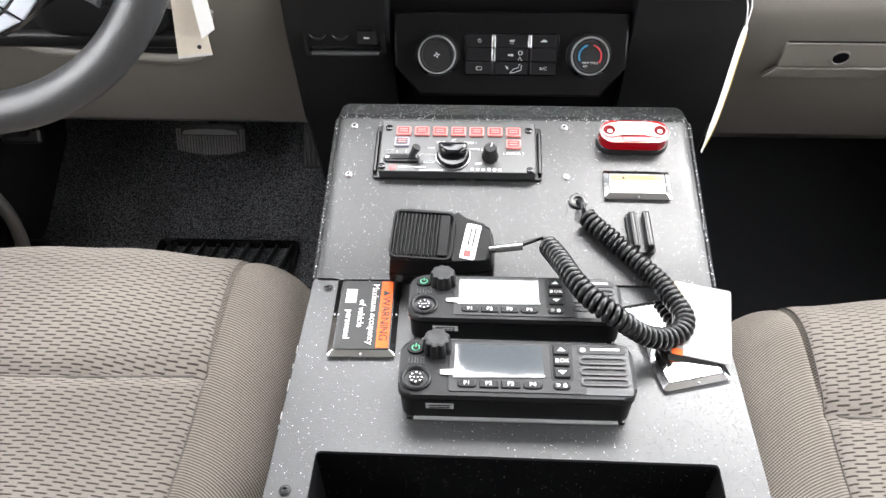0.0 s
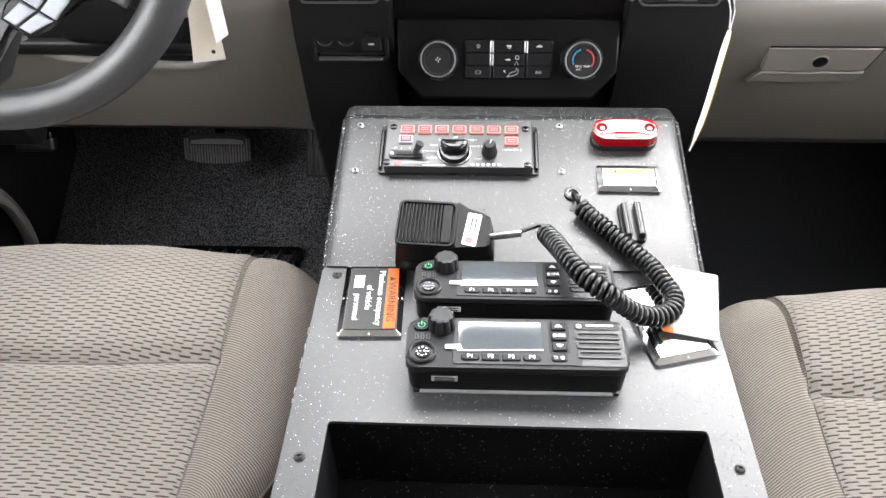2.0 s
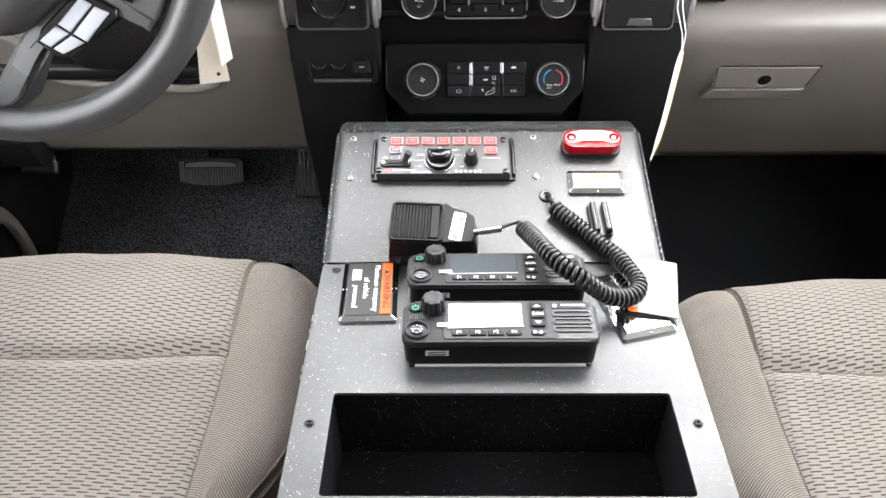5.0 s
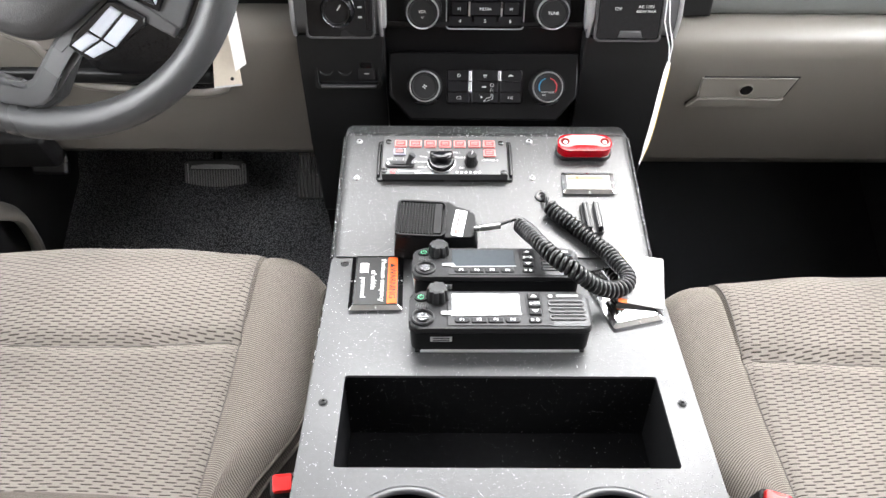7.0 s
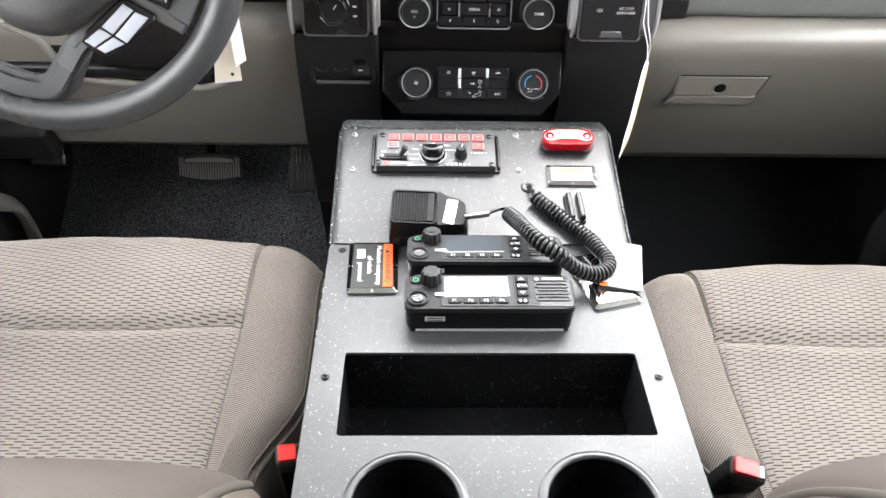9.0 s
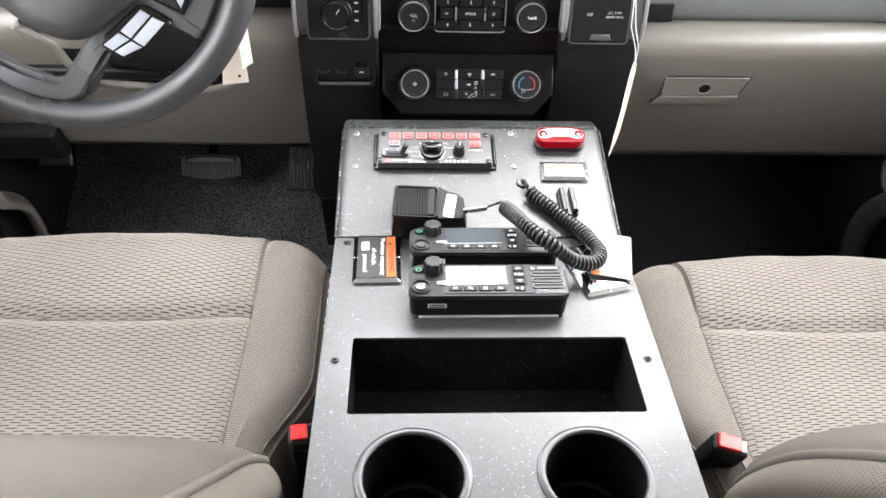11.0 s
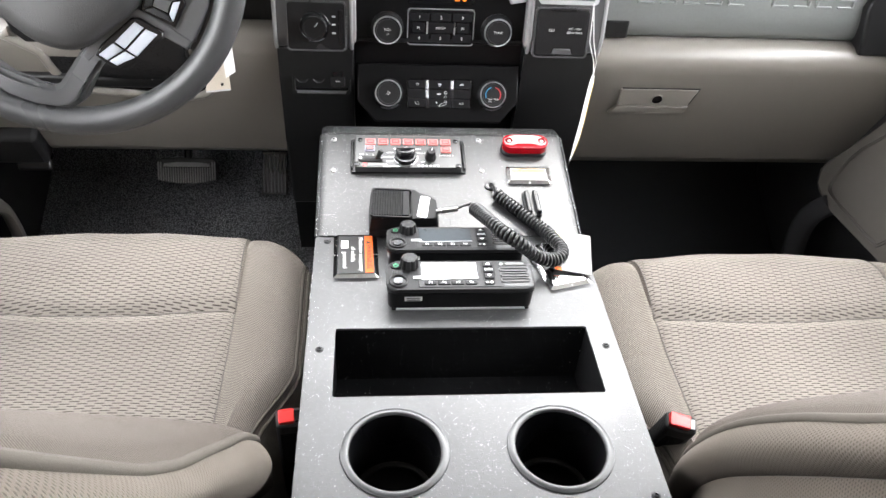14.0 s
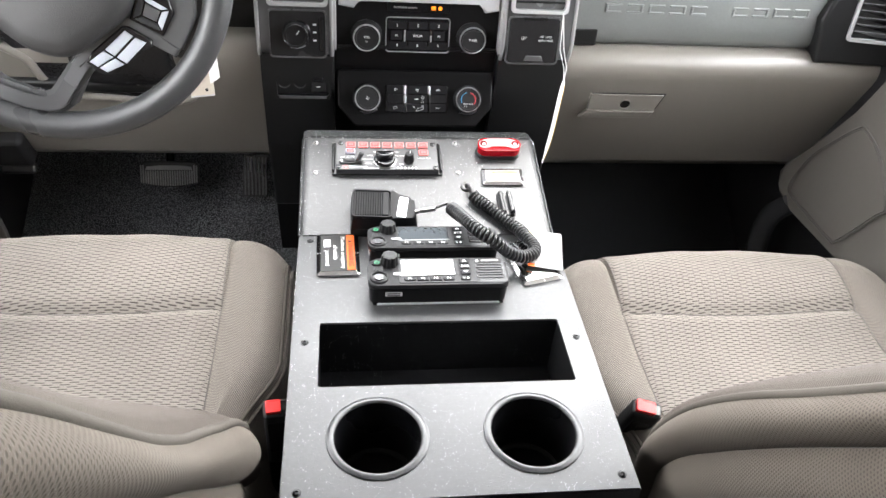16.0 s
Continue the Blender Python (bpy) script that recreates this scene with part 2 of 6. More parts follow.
# low door loop: dark tone stands for the shade near the floor
LOOP_SHADED = material("shade_darkened_loop", (0.026, 0.026, 0.028), 0.5, vary=0.1, bump=0.1, spec=0.25)
WHEEL_SKIN = material("charcoal_wheel_skin", (0.036, 0.0365, 0.038), 0.33, vary=0.08, bump=0.35, bump_scale=900)
BEAD_SILVER = material("silver_edge_trim", (0.34, 0.342, 0.346), 0.36, metal=0.4, vary=0.06, bump=0.08)
WHEEL_SILVER = material("dark_silver_spoke", (0.10, 0.101, 0.105), 0.26, metal=0.5, vary=0.06, bump=0.08)
AIRBAG = material("grained_airbag_skin", (0.026, 0.0255, 0.026), 0.40, vary=0.1, bump=0.3, bump_scale=700)
SATIN_SILVER = material("satin_silver_trim", (0.52, 0.53, 0.54), 0.36, metal=0.55, vary=0.05, bump=0.05)
BUTTON_SILVER = material("silver_grey_button", (0.36, 0.38, 0.42), 0.45, metal=0.2, vary=0.05, bump=0.05)
CHROME = material("bright_chrome", (0.78, 0.78, 0.79), 0.1, metal=1.0, vary=0.05, bump=0.0, rough_vary=0.05)
STEEL = material("brushed_steel", (0.5, 0.5, 0.5), 0.3, metal=1.0, vary=0.1, bump=0.1)
WHITE = material("white_paint", (0.8, 0.8, 0.79), 0.5, vary=0.04, bump=0.0)
PRINT_GREY = material("pale_grey_print", (0.55, 0.55, 0.55), 0.5, vary=0.05, bump=0.0)
PAPER = material("cream_tag_card", (0.62, 0.56, 0.47), 0.7, vary=0.06, bump=0.1)
PAPER_WHITE = material("white_card", (0.78, 0.78, 0.77), 0.6, vary=0.03, bump=0.05)
YELLOW = material("yellow_edge", (0.6, 0.42, 0.08), 0.6, vary=0.1, bump=0.0)
RED = material("red_plastic", (0.62, 0.02, 0.02), 0.3, vary=0.1, bump=0.0)
LINER = material("grey_headliner", (0.55, 0.54, 0.52), 0.9, vary=0.06, bump=0.3, bump_scale=500)
CLOTH = woven("light_dash_cloth", (0.164, 0.147, 0.133), (0.027, 0.023, 0.0195), "dash")
CLOTH_RIB = woven("taupe_twill_cloth", (0.192, 0.171, 0.152), (0.034, 0.029, 0.025), "rib")
# backrest sides, likewise toned down in colour for their weaker light
CLOTH_DIMPLE = woven("shaded_dimple_cloth", (0.080, 0.068, 0.057), (0.044, 0.037, 0.030), "dimple", 0.03)
SEAM = material("dark_seam_thread", (0.085, 0.078, 0.070), 0.9, vary=0.1, bump=0.2)
CLOTH_PLAIN = material("taupe_plain_cloth", (0.062, 0.055, 0.047), 0.9, vary=0.08, grain=900, bump=0.3, bump_scale=1500, spec=0.2)


# ---- mesh tools ----
def shade(me, angle=48):
    me.shade_smooth()
    bm = bmesh.new()
    bm.from_mesh(me)
    lim = radians(angle)
    for e in bm.edges:
        if len(e.link_faces) == 2:
            bend = e.calc_face_angle(0)
            a, b = sorted(f.calc_area() for f in e.link_faces)
            if bend > lim or (bend > 0.12 and b > 6 * a):
                e.smooth = False
    bm.to_mesh(me)
    bm.free()


def part(name, bm, mat, parent=None, label="", at=None, smooth=True):
    """Links a bmesh as one mesh object, under a thing or a part if one is given. at: its pose in the parent's space."""
    bmesh.ops.recalc_face_normals(bm, faces=bm.faces)
    me = bpy.data.meshes.new(name)
    bm.to_mesh(me)
    bm.free()
    me.materials.append(mat)
    if smooth:
        shade(me)
    ob = new(name, me)
    if parent is not None:
        ob.parent = parent
    if at is not None:
        ob.matrix_basis = at
    if label:
        ob["label"] = label
    return ob


def twin(ob, at):
    """Another object on the same mesh, with the same parent."""
    o = ob.copy()
    scene.collection.objects.link(o)
    o.matrix_basis = at
    return o


def thing(name, at, label, category, group="", kind=""):
    ob = new(name)
    ob.empty_display_size = 0.02
    ob.matrix_basis = at
    return tagged(ob, label, category, group, kind)


def box(sx, sy, sz, r=0.0, seg=2, at=None):
    """A box about its centre with rounded edges."""
    bm = bmesh.new()
    bmesh.ops.create_cube(bm, size=1.0, matrix=Matrix.Diagonal((sx, sy, sz, 1)))
    if r:
        bmesh.ops.bevel(bm, geom=list(bm.edges), offset=r, segments=seg, profile=0.5, affect="EDGES")
    if at is not None:
        bmesh.ops.transform(bm, matrix=at, verts=bm.verts)
    return bm


def outline(w, h, r, n=6):
    """A rounded rectangle as a list of points."""
    pts = []
    for cx, cy, a0 in ((w / 2 - r, h / 2 - r, 0), (-w / 2 + r, h / 2 - r, 90), (-w / 2 + r, -h / 2 + r, 180), (w / 2 - r, -h / 2 + r, 270)):
        for i in range(n + 1):
            a = radians(a0 + 90 * i / n)
            pts.append((cx + r * math.cos(a), cy + r * math.sin(a)))
    return pts


def prism(pts, z0, z1, bevel=0.0, seg=2, draft=1.0, at=None):
    """A flat outline raised from z0 to z1, its top edge rounded; draft scales the top."""
    bm = bmesh.new()
    lo = [bm.verts.new((x, y, z0)) for x, y in pts]
    hi = [bm.verts.new((x * draft, y * draft, z1)) for x, y in pts]
    n = len(pts)
    bm.faces.new(lo[::-1])
    bm.faces.new(hi)
    for i in range(n):
        bm.faces.new((lo[i], lo[(i + 1) % n], hi[(i + 1) % n], hi[i]))
    if bevel:
        top = [e for e in bm.edges if all(v in hi for v in e.verts)]
        bmesh.ops.bevel(bm, geom=top, offset=bevel, segments=seg, profile=0.5, affect="EDGES")
    if at is not None:
        bmesh.ops.transform(bm, matrix=at, verts=bm.verts)
    return bm


def lathe(profile, n=32, at=None, flutes=0, depth=0.0, ring=False):
    """Turns (radius, height) pairs round z; flutes cut hollows into the sides."""
    bm = bmesh.new()
    rings = []
    for r, z in profile:
        circle = []
        for i in range(n):
            a = 2 * math.pi * i / n
            rr = r * (1 - depth * (0.5 + 0.5 * math.cos(flutes * a)) ** 3) if flutes and r > 0 else r
            circle.append(bm.verts.new((rr * math.cos(a), rr * math.sin(a), z)))
        rings.append(circle)
    for a, b in zip(rings, rings[1:]):
        for i in range(n):
            bm.faces.new((a[i], a[(i + 1) % n], b[(i + 1) % n], b[i]))
    if ring:
        for i in range(n):
            bm.faces.new((rings[-1][i], rings[-1][(i + 1) % n], rings[0][(i + 1) % n], rings[0][i]))
    else:
        for end in (rings[0], rings[-1]):
            if (end[0].co.xy).length > 1e-6:
                bm.faces.new(end)
    bmesh.ops.remove_doubles(bm, verts=bm.verts, dist=1e-7)
    if at is not None:
        bmesh.ops.transform(bm, matrix=at, verts=bm.verts)
    return bm


def frame_bm(outer, inner, z0, z1, at=None):
    """A ring between two outlines of equal count."""
    bm = bmesh.new()
    n = len(outer)
    lv = [[bm.verts.new((x, y, z)) for x, y in pts] for pts, z in ((outer, z0), (outer, z1), (inner, z1), (inner, z0))]
    for a, b in ((0, 1), (1, 2), (2, 3), (3, 0)):
        for i in range(n):
            bm.faces.new((lv[a][i], lv[a][(i + 1) % n], lv[b][(i + 1) % n], lv[b][i]))
    if at is not None:
        bmesh.ops.transform(bm, matrix=at, verts=bm.verts)
    return bm


def tube(points, radius, n=10, closed=False, flat=1.0):
    """A round bar along points; radius may be a function of the share of the way."""
    bm = bmesh.new()
    pts = [Vector(p) for p in points]
    count = len(pts)
    rings, up = [], None
    for i, p in enumerate(pts):
        a = pts[(i - 1) % count] if closed or i else pts[0]
        b = pts[(i + 1) % count] if closed or i < count - 1 else pts[-1]
        t = (b - a).normalized()
        if up is None:
            up = t.orthogonal().normalized()
        up = (up - t * up.dot(t)).normalized()
        side = t.cross(up)
        r = radius(i / (count - 1)) if callable(radius) else radius
        rings.append([bm.verts.new(p + up * (r * math.cos(2 * math.pi * k / n)) + side * (r * flat * math.sin(2 * math.pi * k / n))) for k in range(n)])
    for i in range(count if closed else count - 1):
        a, b = rings[i], rings[(i + 1) % count]
        for k in range(n):
            bm.faces.new((a[k], a[(k + 1) % n], b[(k + 1) % n], b[k]))
    if not closed:
        bm.faces.new(rings[0])
        bm.faces.new(rings[-1][::-1])
    return bm


def sheet(fn, nu, nv, u0=0.0, u1=1.0, v0=0.0, v1=1.0, uv=None):
    """A grid surface fn(u, v) with a UV map in metres."""
    bm = bmesh.new()
    lay = bm.loops.layers.uv.new("uv")
    grid = [[bm.verts.new(fn(u0 + (u1 - u0) * i / nu, v0 + (v1 - v0) * j / nv)) for j in range(nv + 1)] for i in range(nu + 1)]
    lu = [0.0]
    mid = nv // 2
    for i in range(nu):
        lu.append(lu[-1] + (grid[i + 1][mid].co - grid[i][mid].co).length)
    lv = [0.0]
    mu = nu // 2
    for j in range(nv):
        lv.append(lv[-1] + (grid[mu][j + 1].co - grid[mu][j].co).length)
    for i in range(nu):
        for j in range(nv):
            f = bm.faces.new((grid[i][j], grid[i + 1][j], grid[i + 1][j + 1], grid[i][j + 1]))
            for lp, (a, b) in zip(f.loops, ((i, j), (i + 1, j), (i + 1, j + 1), (i, j + 1))):
                lp[lay].uv = uv(lu[a], lv[b]) if uv else (lu[a], lv[b])
    return bm


def extrude_x(profile, x0, x1, bevel=0.0, closed=True):
    """A (y, z) outline drawn out along x."""
    bm = bmesh.new()
    a = [bm.verts.new((x0, y, z)) for y, z in profile]
    b = [bm.verts.new((x1, y, z)) for y, z in profile]
    n = len(profile)
    for i in range(n if closed else n - 1):
        bm.faces.new((a[i], a[(i + 1) % n], b[(i + 1) % n], b[i]))
    if closed:
        bm.faces.new(a[::-1])
        bm.faces.new(b)
    if bevel:
        bmesh.ops.bevel(bm, geom=[e for e in bm.edges if e.calc_length() > bevel * 2.2], offset=bevel, segments=2, profile=0.5, affect="EDGES")
    return bm


def text_bm(words, size, at, depth=0.0002, align="CENTER"):
    """Raised lettering in the built-in font, centred on the pose at."""
    cu = bpy.data.curves.new("lettering", "FONT")
    cu.body, cu.size, cu.extrude, cu.align_x, cu.align_y = words, size, depth, align, "CENTER"
    cu.resolution_u = 2
    ob = bpy.data.objects.new("lettering", cu)
    scene.collection.objects.link(ob)
    bpy.context.view_layer.update()
    me = bpy.data.meshes.new_from_object(ob.evaluated_get(bpy.context.evaluated_depsgraph_get()))
    bm = bmesh.new()
    bm.from_mesh(me)
    bmesh.ops.transform(bm, matrix=at, verts=bm.verts)
    bpy.data.objects.remove(ob)
    bpy.data.curves.remove(cu)
    bpy.data.meshes.remove(me)
    return bm


def join_bm(*bms):
    out = bmesh.new()
    for b in bms:
        me = bpy.data.meshes.new("tmp")
        b.to_mesh(me)
        b.free()
        out.from_mesh(me)
        bpy.data.meshes.remove(me)
    return out


def smoothstep(a, b, x):
    t = min(1.0, max(0.0, (x - a) / (b - a)))
    return t * t * (3 - 2 * t)


def lerp_path(pts, x):
    """The height of a broken line at x."""
    for (x0, y0), (x1, y1) in zip(pts, pts[1:]):
        if x <= x1:
            return y0 + (y1 - y0) * max(0.0, (x - x0) / (x1 - x0))
    return pts[-1][1]


# ---- cab shell ----
ZF = 0.05          # carpet level
HALF = 0.80        # half width of the cab
TOP = 1.33


def slab(name, bm, mat, label, category):
    return tagged(part(name, bm, mat), label, category, kind="structure")


slab("ground", box(400, 400, 0.2, at=pose(0, 0, -0.95)), material("grey_asphalt", (0.14, 0.138, 0.134), 0.9, vary=0.2, grain=20, stain=0.5, bump=0.3, bump_scale=40),
     "grey asphalt yard under the truck", "ground")
floor_profile = [(-2.0, ZF), (0.50, ZF), (0.66, 0.13), (0.80, 0.40), (0.84, 0.40), (0.72, 0.06), (0.52, -0.03), (-2.0, -0.03)]
slab("floor", extrude_x(floor_profile, -HALF, HALF), CARPET, "black ribbed carpet on the truck cab floor", "floor")
slab("wall_front", extrude_x([(0.80, 0.38), (0.98, 0.90), (1.02, 0.90), (0.84, 0.38)], -HALF, HALF), BLACK_MATT, "black bulkhead behind the dashboard", "wall")
slab("ceiling", extrude_x([(-2.0, TOP), (0.18, TOP), (0.28, TOP - 0.02), (0.30, TOP + 0.03), (-2.0, TOP + 0.06)], -HALF - 0.04, HALF + 0.04), LINER, "pale grey cloth roof lining", "ceiling")
# unseen rear wall, kept dark so the black stack reflects little light
REAR = material("reflection_dark_rear", (0.10, 0.096, 0.09), 0.9, bump=0.2)
slab("wall_rear", box(2 * HALF, 0.06, 1.4, at=pose(0, -2.0, 0.66)), REAR, "unseen dark rear wall, added to darken reflections", "wall")
XW = HALF + 0.03
# solid panels at the rear of both sides are added to block light
slab("wall_right", join_bm(box(0.06, 3.1, 0.80, at=pose(XW, -0.45, 0.34)), box(0.06, 2.34, 0.10, at=pose(XW, -0.875, 1.31)), box(0.06, 0.22, 0.64, at=pose(XW, -0.77, 1.04)), box(0.06, 1.30, 0.64, at=pose(XW, -1.36, 1.04)),
     tube([(XW, 1.0, 0.80), (XW, 0.28, 1.33)], 0.045, 8)), DASH_BEIGE, "taupe closed door and pillar side of the cab", "wall")
slab("wall_left", join_bm(box(0.06, 3.1, 0.77, at=pose(-XW, -0.45, 0.325)), box(0.06, 2.34, 0.10, at=pose(-XW, -0.875, 1.31)), box(0.06, 0.22, 0.62, at=pose(-XW, -0.77, 1.00)), box(0.06, 1.30, 0.62, at=pose(-XW, -1.36, 1.00)),
     tube([(-XW, 1.0, 0.80), (-XW, 0.28, 1.33)], 0.045, 8)), DASH_BEIGE, "taupe closed door and pillar side of the cab", "wall")
slab("trim_left", box(0.03, 0.60, 0.56, at=pose(-0.79, 0.65, 0.31)), BLACK_MATT, "black kick panel beside the footwell", "trim")
slab("trim_right", box(0.03, 1.4, 0.56, at=pose(0.79, 0.25, 0.31)), BLACK_MATT, "black kick panel beside the footwell", "trim")
# black sheet added over the carpet in place of the footwell's deep shade
shade_line = [(-0.05, ZF + 0.006), (0.498, ZF + 0.006), (0.656, 0.138), (0.790, 0.395)]
slab("footwell_shade", extrude_x(shade_line + [(y + 0.002, z - 0.004) for y, z in shade_line[::-1]], 0.20, 0.78), material("footwell_shade_black", (0.020, 0.021, 0.024), 0.8, bump=0.2, spec=0.15), "added black sheet standing for shade on the passenger footwell floor", "floor mat")
mirror = thing("rear_view_mirror", pose(0.045, 0.447, 1.215, 108), "black rear-view mirror hanging inside the windscreen", "mirror")
part("shell", prism(outline(0.225, 0.100, 0.034, 6), -0.04, 0.0, 0.004), BLACK_MATT, mirror)
part("glass", prism(outline(0.210, 0.085, 0.028, 6), -0.001, 0.002, 0.0005), CHROME, mirror)
part("stem", tube([(0, 0.03, -0.038), (0, 0.105, -0.005), (0, 0.164, 0.134)], 0.009, 10), BLACK_MATT, mirror)

# ---- equipment console ----
from mathutils.geometry import tessellate_polygon


def plate(outer, holes, z0, z1, at=None):
    """A flat sheet with holes cut through it."""
    loops = [outer] + [h[::-1] for h in holes]
    flat = [p for lp in loops for p in lp]
    bm = bmesh.new()
    lo = [bm.verts.new((x, y, z0)) for x, y in flat]
    hi = [bm.verts.new((x, y, z1)) for x, y in flat]
    for tri in tessellate_polygon([[Vector((x, y, 0)) for x, y in lp] for lp in loops]):
        a = [hi[i] for i in tri]
        if len({tuple(v.co) for v in a}) == 3:
            bm.faces.new(a)
            bm.faces.new([lo[i] for i in tri][::-1])
    k = 0
    for lp in loops:
        n = len(lp)
        for i in range(n):
            a, b = k + i, k + (i + 1) % n
            bm.faces.new((lo[a], lo[b], hi[b], hi[a]))
        k += n
    if at is not None:
        bmesh.ops.transform(bm, matrix=at, verts=bm.verts)
    return bm


def moved(pts, dx, dy):
    return [(x + dx, y + dy) for x, y in pts]


def disc(cx, cy, r, n=40):
    return [(cx + r * math.cos(2 * math.pi * i / n), cy + r * math.sin(2 * math.pi * i / n)) for i in range(n)]


FLAT = 0.45                      # top of the level plate
BEND_Y, CREST_Y = 0.021, 0.214   # where the upper plate starts and ends
SLOPE = math.degrees(math.atan2(0.0505, CREST_Y - BEND_Y))
W2 = 0.172
TRAY = (-0.142, 0.142, -0.247, -0.148)
CUPS = ((-0.080, -0.3155), (0.080, -0.3155))
console = thing("equipment_console", pose(0, 0, 0), "black stippled metal equipment console between the front seats", "console")
tray_hole = moved(outline(TRAY[1] - TRAY[0], TRAY[3] - TRAY[2], 0.003, 2), 0, (TRAY[2] + TRAY[3]) / 2)
part("level_plate", plate([(-W2, -0.388), (W2, -0.388), (W2, BEND_Y), (-W2, BEND_Y)], [tray_hole] + [disc(*c, 0.0455) for c in CUPS], FLAT - 0.003, FLAT),
     COAT_FINE, console, "smooth black level plate with glints painted as pale flecks", smooth=False)
# the upper plate, folded down at its far edge
L = math.hypot(CREST_Y - BEND_Y, 0.0505)
ON_SLOPE = pose(0, BEND_Y, FLAT, SLOPE)   # x right, y up the slope, z out of the plate
FOLD = L - 0.017                           # the far strip is folded down from here
def upper_point(u, v):
    x = -W2 - 0.001 + 2 * (W2 + 0.001) * u
    s = v * (L + 0.055)
    y, z, turn, step = 0.0, 0.0, 0.0, 0.0005
    if s <= FOLD:
        y = s
    else:
        y, d = FOLD, FOLD
        while d < s:
            turn = 27 * smoothstep(0.0, 0.008, d - FOLD) + 62 * smoothstep(0.031, 0.043, d - FOLD)
            y, z, d = y + step * math.cos(radians(turn)), z - step * math.sin(radians(turn)), d + step
    edge = min(u, 1 - u) * 2 * W2
    z -= 0.004 * max(0.0, 1 - edge / 0.006) ** 2
    return (x, y, z + 0.002)
part("folded_edge", sheet(upper_point, 60, 40, 0, 1, FOLD / (L + 0.055), 1), COAT_EDGE, console, "folded far edge, shade and glints painted into its colour", at=ON_SLOPE)
for s in (-1, 1):
    part("edge_bead", tube([(s * (W2 + 0.0008), FOLD * i / 20, -0.0012) for i in range(21)], 0.0021, 8), COAT_EDGE, console, "rough edge with glints painted as flecks", at=ON_SLOPE)
part("upper_plate", sheet(upper_point, 60, 60, 0, 1, 0, FOLD / (L + 0.055)), COAT_STIPPLE, console, "heavily stippled black sloping plate", at=ON_SLOPE)
side_profile = [(BEND_Y - 0.41, ZF), (0.10, ZF), (0.20, 0.30), (CREST_Y + 0.005, FLAT + 0.034), (CREST_Y - 0.022, FLAT + 0.0415), (BEND_Y, FLAT - 0.003), (-0.388, FLAT - 0.003)]
for s in (-1, 1):
    part("side_panel", extrude_x(side_profile, s * W2 - 0.0015, s * W2 + 0.0015), COAT_FINE, console)
part("end_panel", box(2 * W2, 0.003, FLAT - ZF - 0.004, at=pose(0, -0.3865, (FLAT + ZF) / 2 - 0.002)), COAT_FINE, console)
part("far_panel", extrude_x([(0.098, ZF), (0.198, 0.30), (CREST_Y + 0.008, FLAT + 0.024), (CREST_Y + 0.005, FLAT + 0.024), (0.195, 0.30), (0.095, ZF)], -W2, W2), COAT_STIPPLE, console)
tx, ty = (TRAY[0] + TRAY[1]) / 2, (TRAY[2] + TRAY[3]) / 2
tw, tl = TRAY[1] - TRAY[0] + 0.004, TRAY[3] - TRAY[2] + 0.004
part("tray_floor", box(tw, tl, 0.002, at=pose(tx, ty, FLAT - 0.085)), COAT_SHADED, console, "floor of the deep storage tray")
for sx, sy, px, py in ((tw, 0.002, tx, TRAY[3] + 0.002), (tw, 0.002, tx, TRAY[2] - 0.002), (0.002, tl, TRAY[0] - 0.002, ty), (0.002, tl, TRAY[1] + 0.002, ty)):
    part("tray_wall", box(sx, sy, 0.082, at=pose(px, py, FLAT - 0.044)), COAT_SHADED, console)

cup = thing("cup_holder", pose(*CUPS[0], FLAT), "round black plastic cup holder set in the console", "cup holder", "cup holders")
part("rim", lathe([(0.0445, -0.004), (0.0514, 0.0), (0.0520, 0.0008), (0.0516, 0.0016), (0.0506, 0.0017), (0.0501, 0.0023), (0.0462, 0.0026), (0.0450, 0.0022), (0.0441, 0.0010), (0.0436, -0.004)], 64, ring=True), CUP_RIM, cup, "flat satin lip of the cup holder")
part("cup_wall", lathe([(0.0, -0.0765), (0.0395, -0.0765), (0.041, -0.075), (0.0425, -0.03), (0.0437, 0.0), (0.0452, 0.0), (0.043, -0.079), (0.0, -0.079)], 56), CUP_WELL_SHADE, cup)
part("inner_step", lathe([(0.0412, -0.0705), (0.0372, -0.0712), (0.0362, -0.0722), (0.0360, -0.0745), (0.0395, -0.0745), (0.0412, -0.0725)], 56, ring=True), CUP_WELL_SHADE, cup)
copy_thing(cup, pose(*CUPS[1], FLAT, 0, 0, 40))


# ---- seats ----
SEAT_X = -0.455
def cushion_height(xl, y, seam=-0.023):
    """Top of the cushion; xl runs out from the seat's middle line."""
    ax = abs(xl)
    z = 0.362 + 0.020 * smoothstep(-0.10, 0.10, y)
    z -= 0.008 * (1 - smoothstep(0.0, 0.17, ax))
    z += 0.006 * math.exp(-((ax - 0.215) / 0.03) ** 2)
    z -= 0.004 * math.exp(-((ax - 0.178) / 0.005) ** 2)
    if ax < 0.18:
        z -= 0.008 * math.exp(-((y - seam) / 0.008) ** 2)
        z += 0.006 * math.exp(-((y - 0.05) / 0.05) ** 2)
    z += 0.012 * smoothstep(-0.2, -0.40, y)
    return z


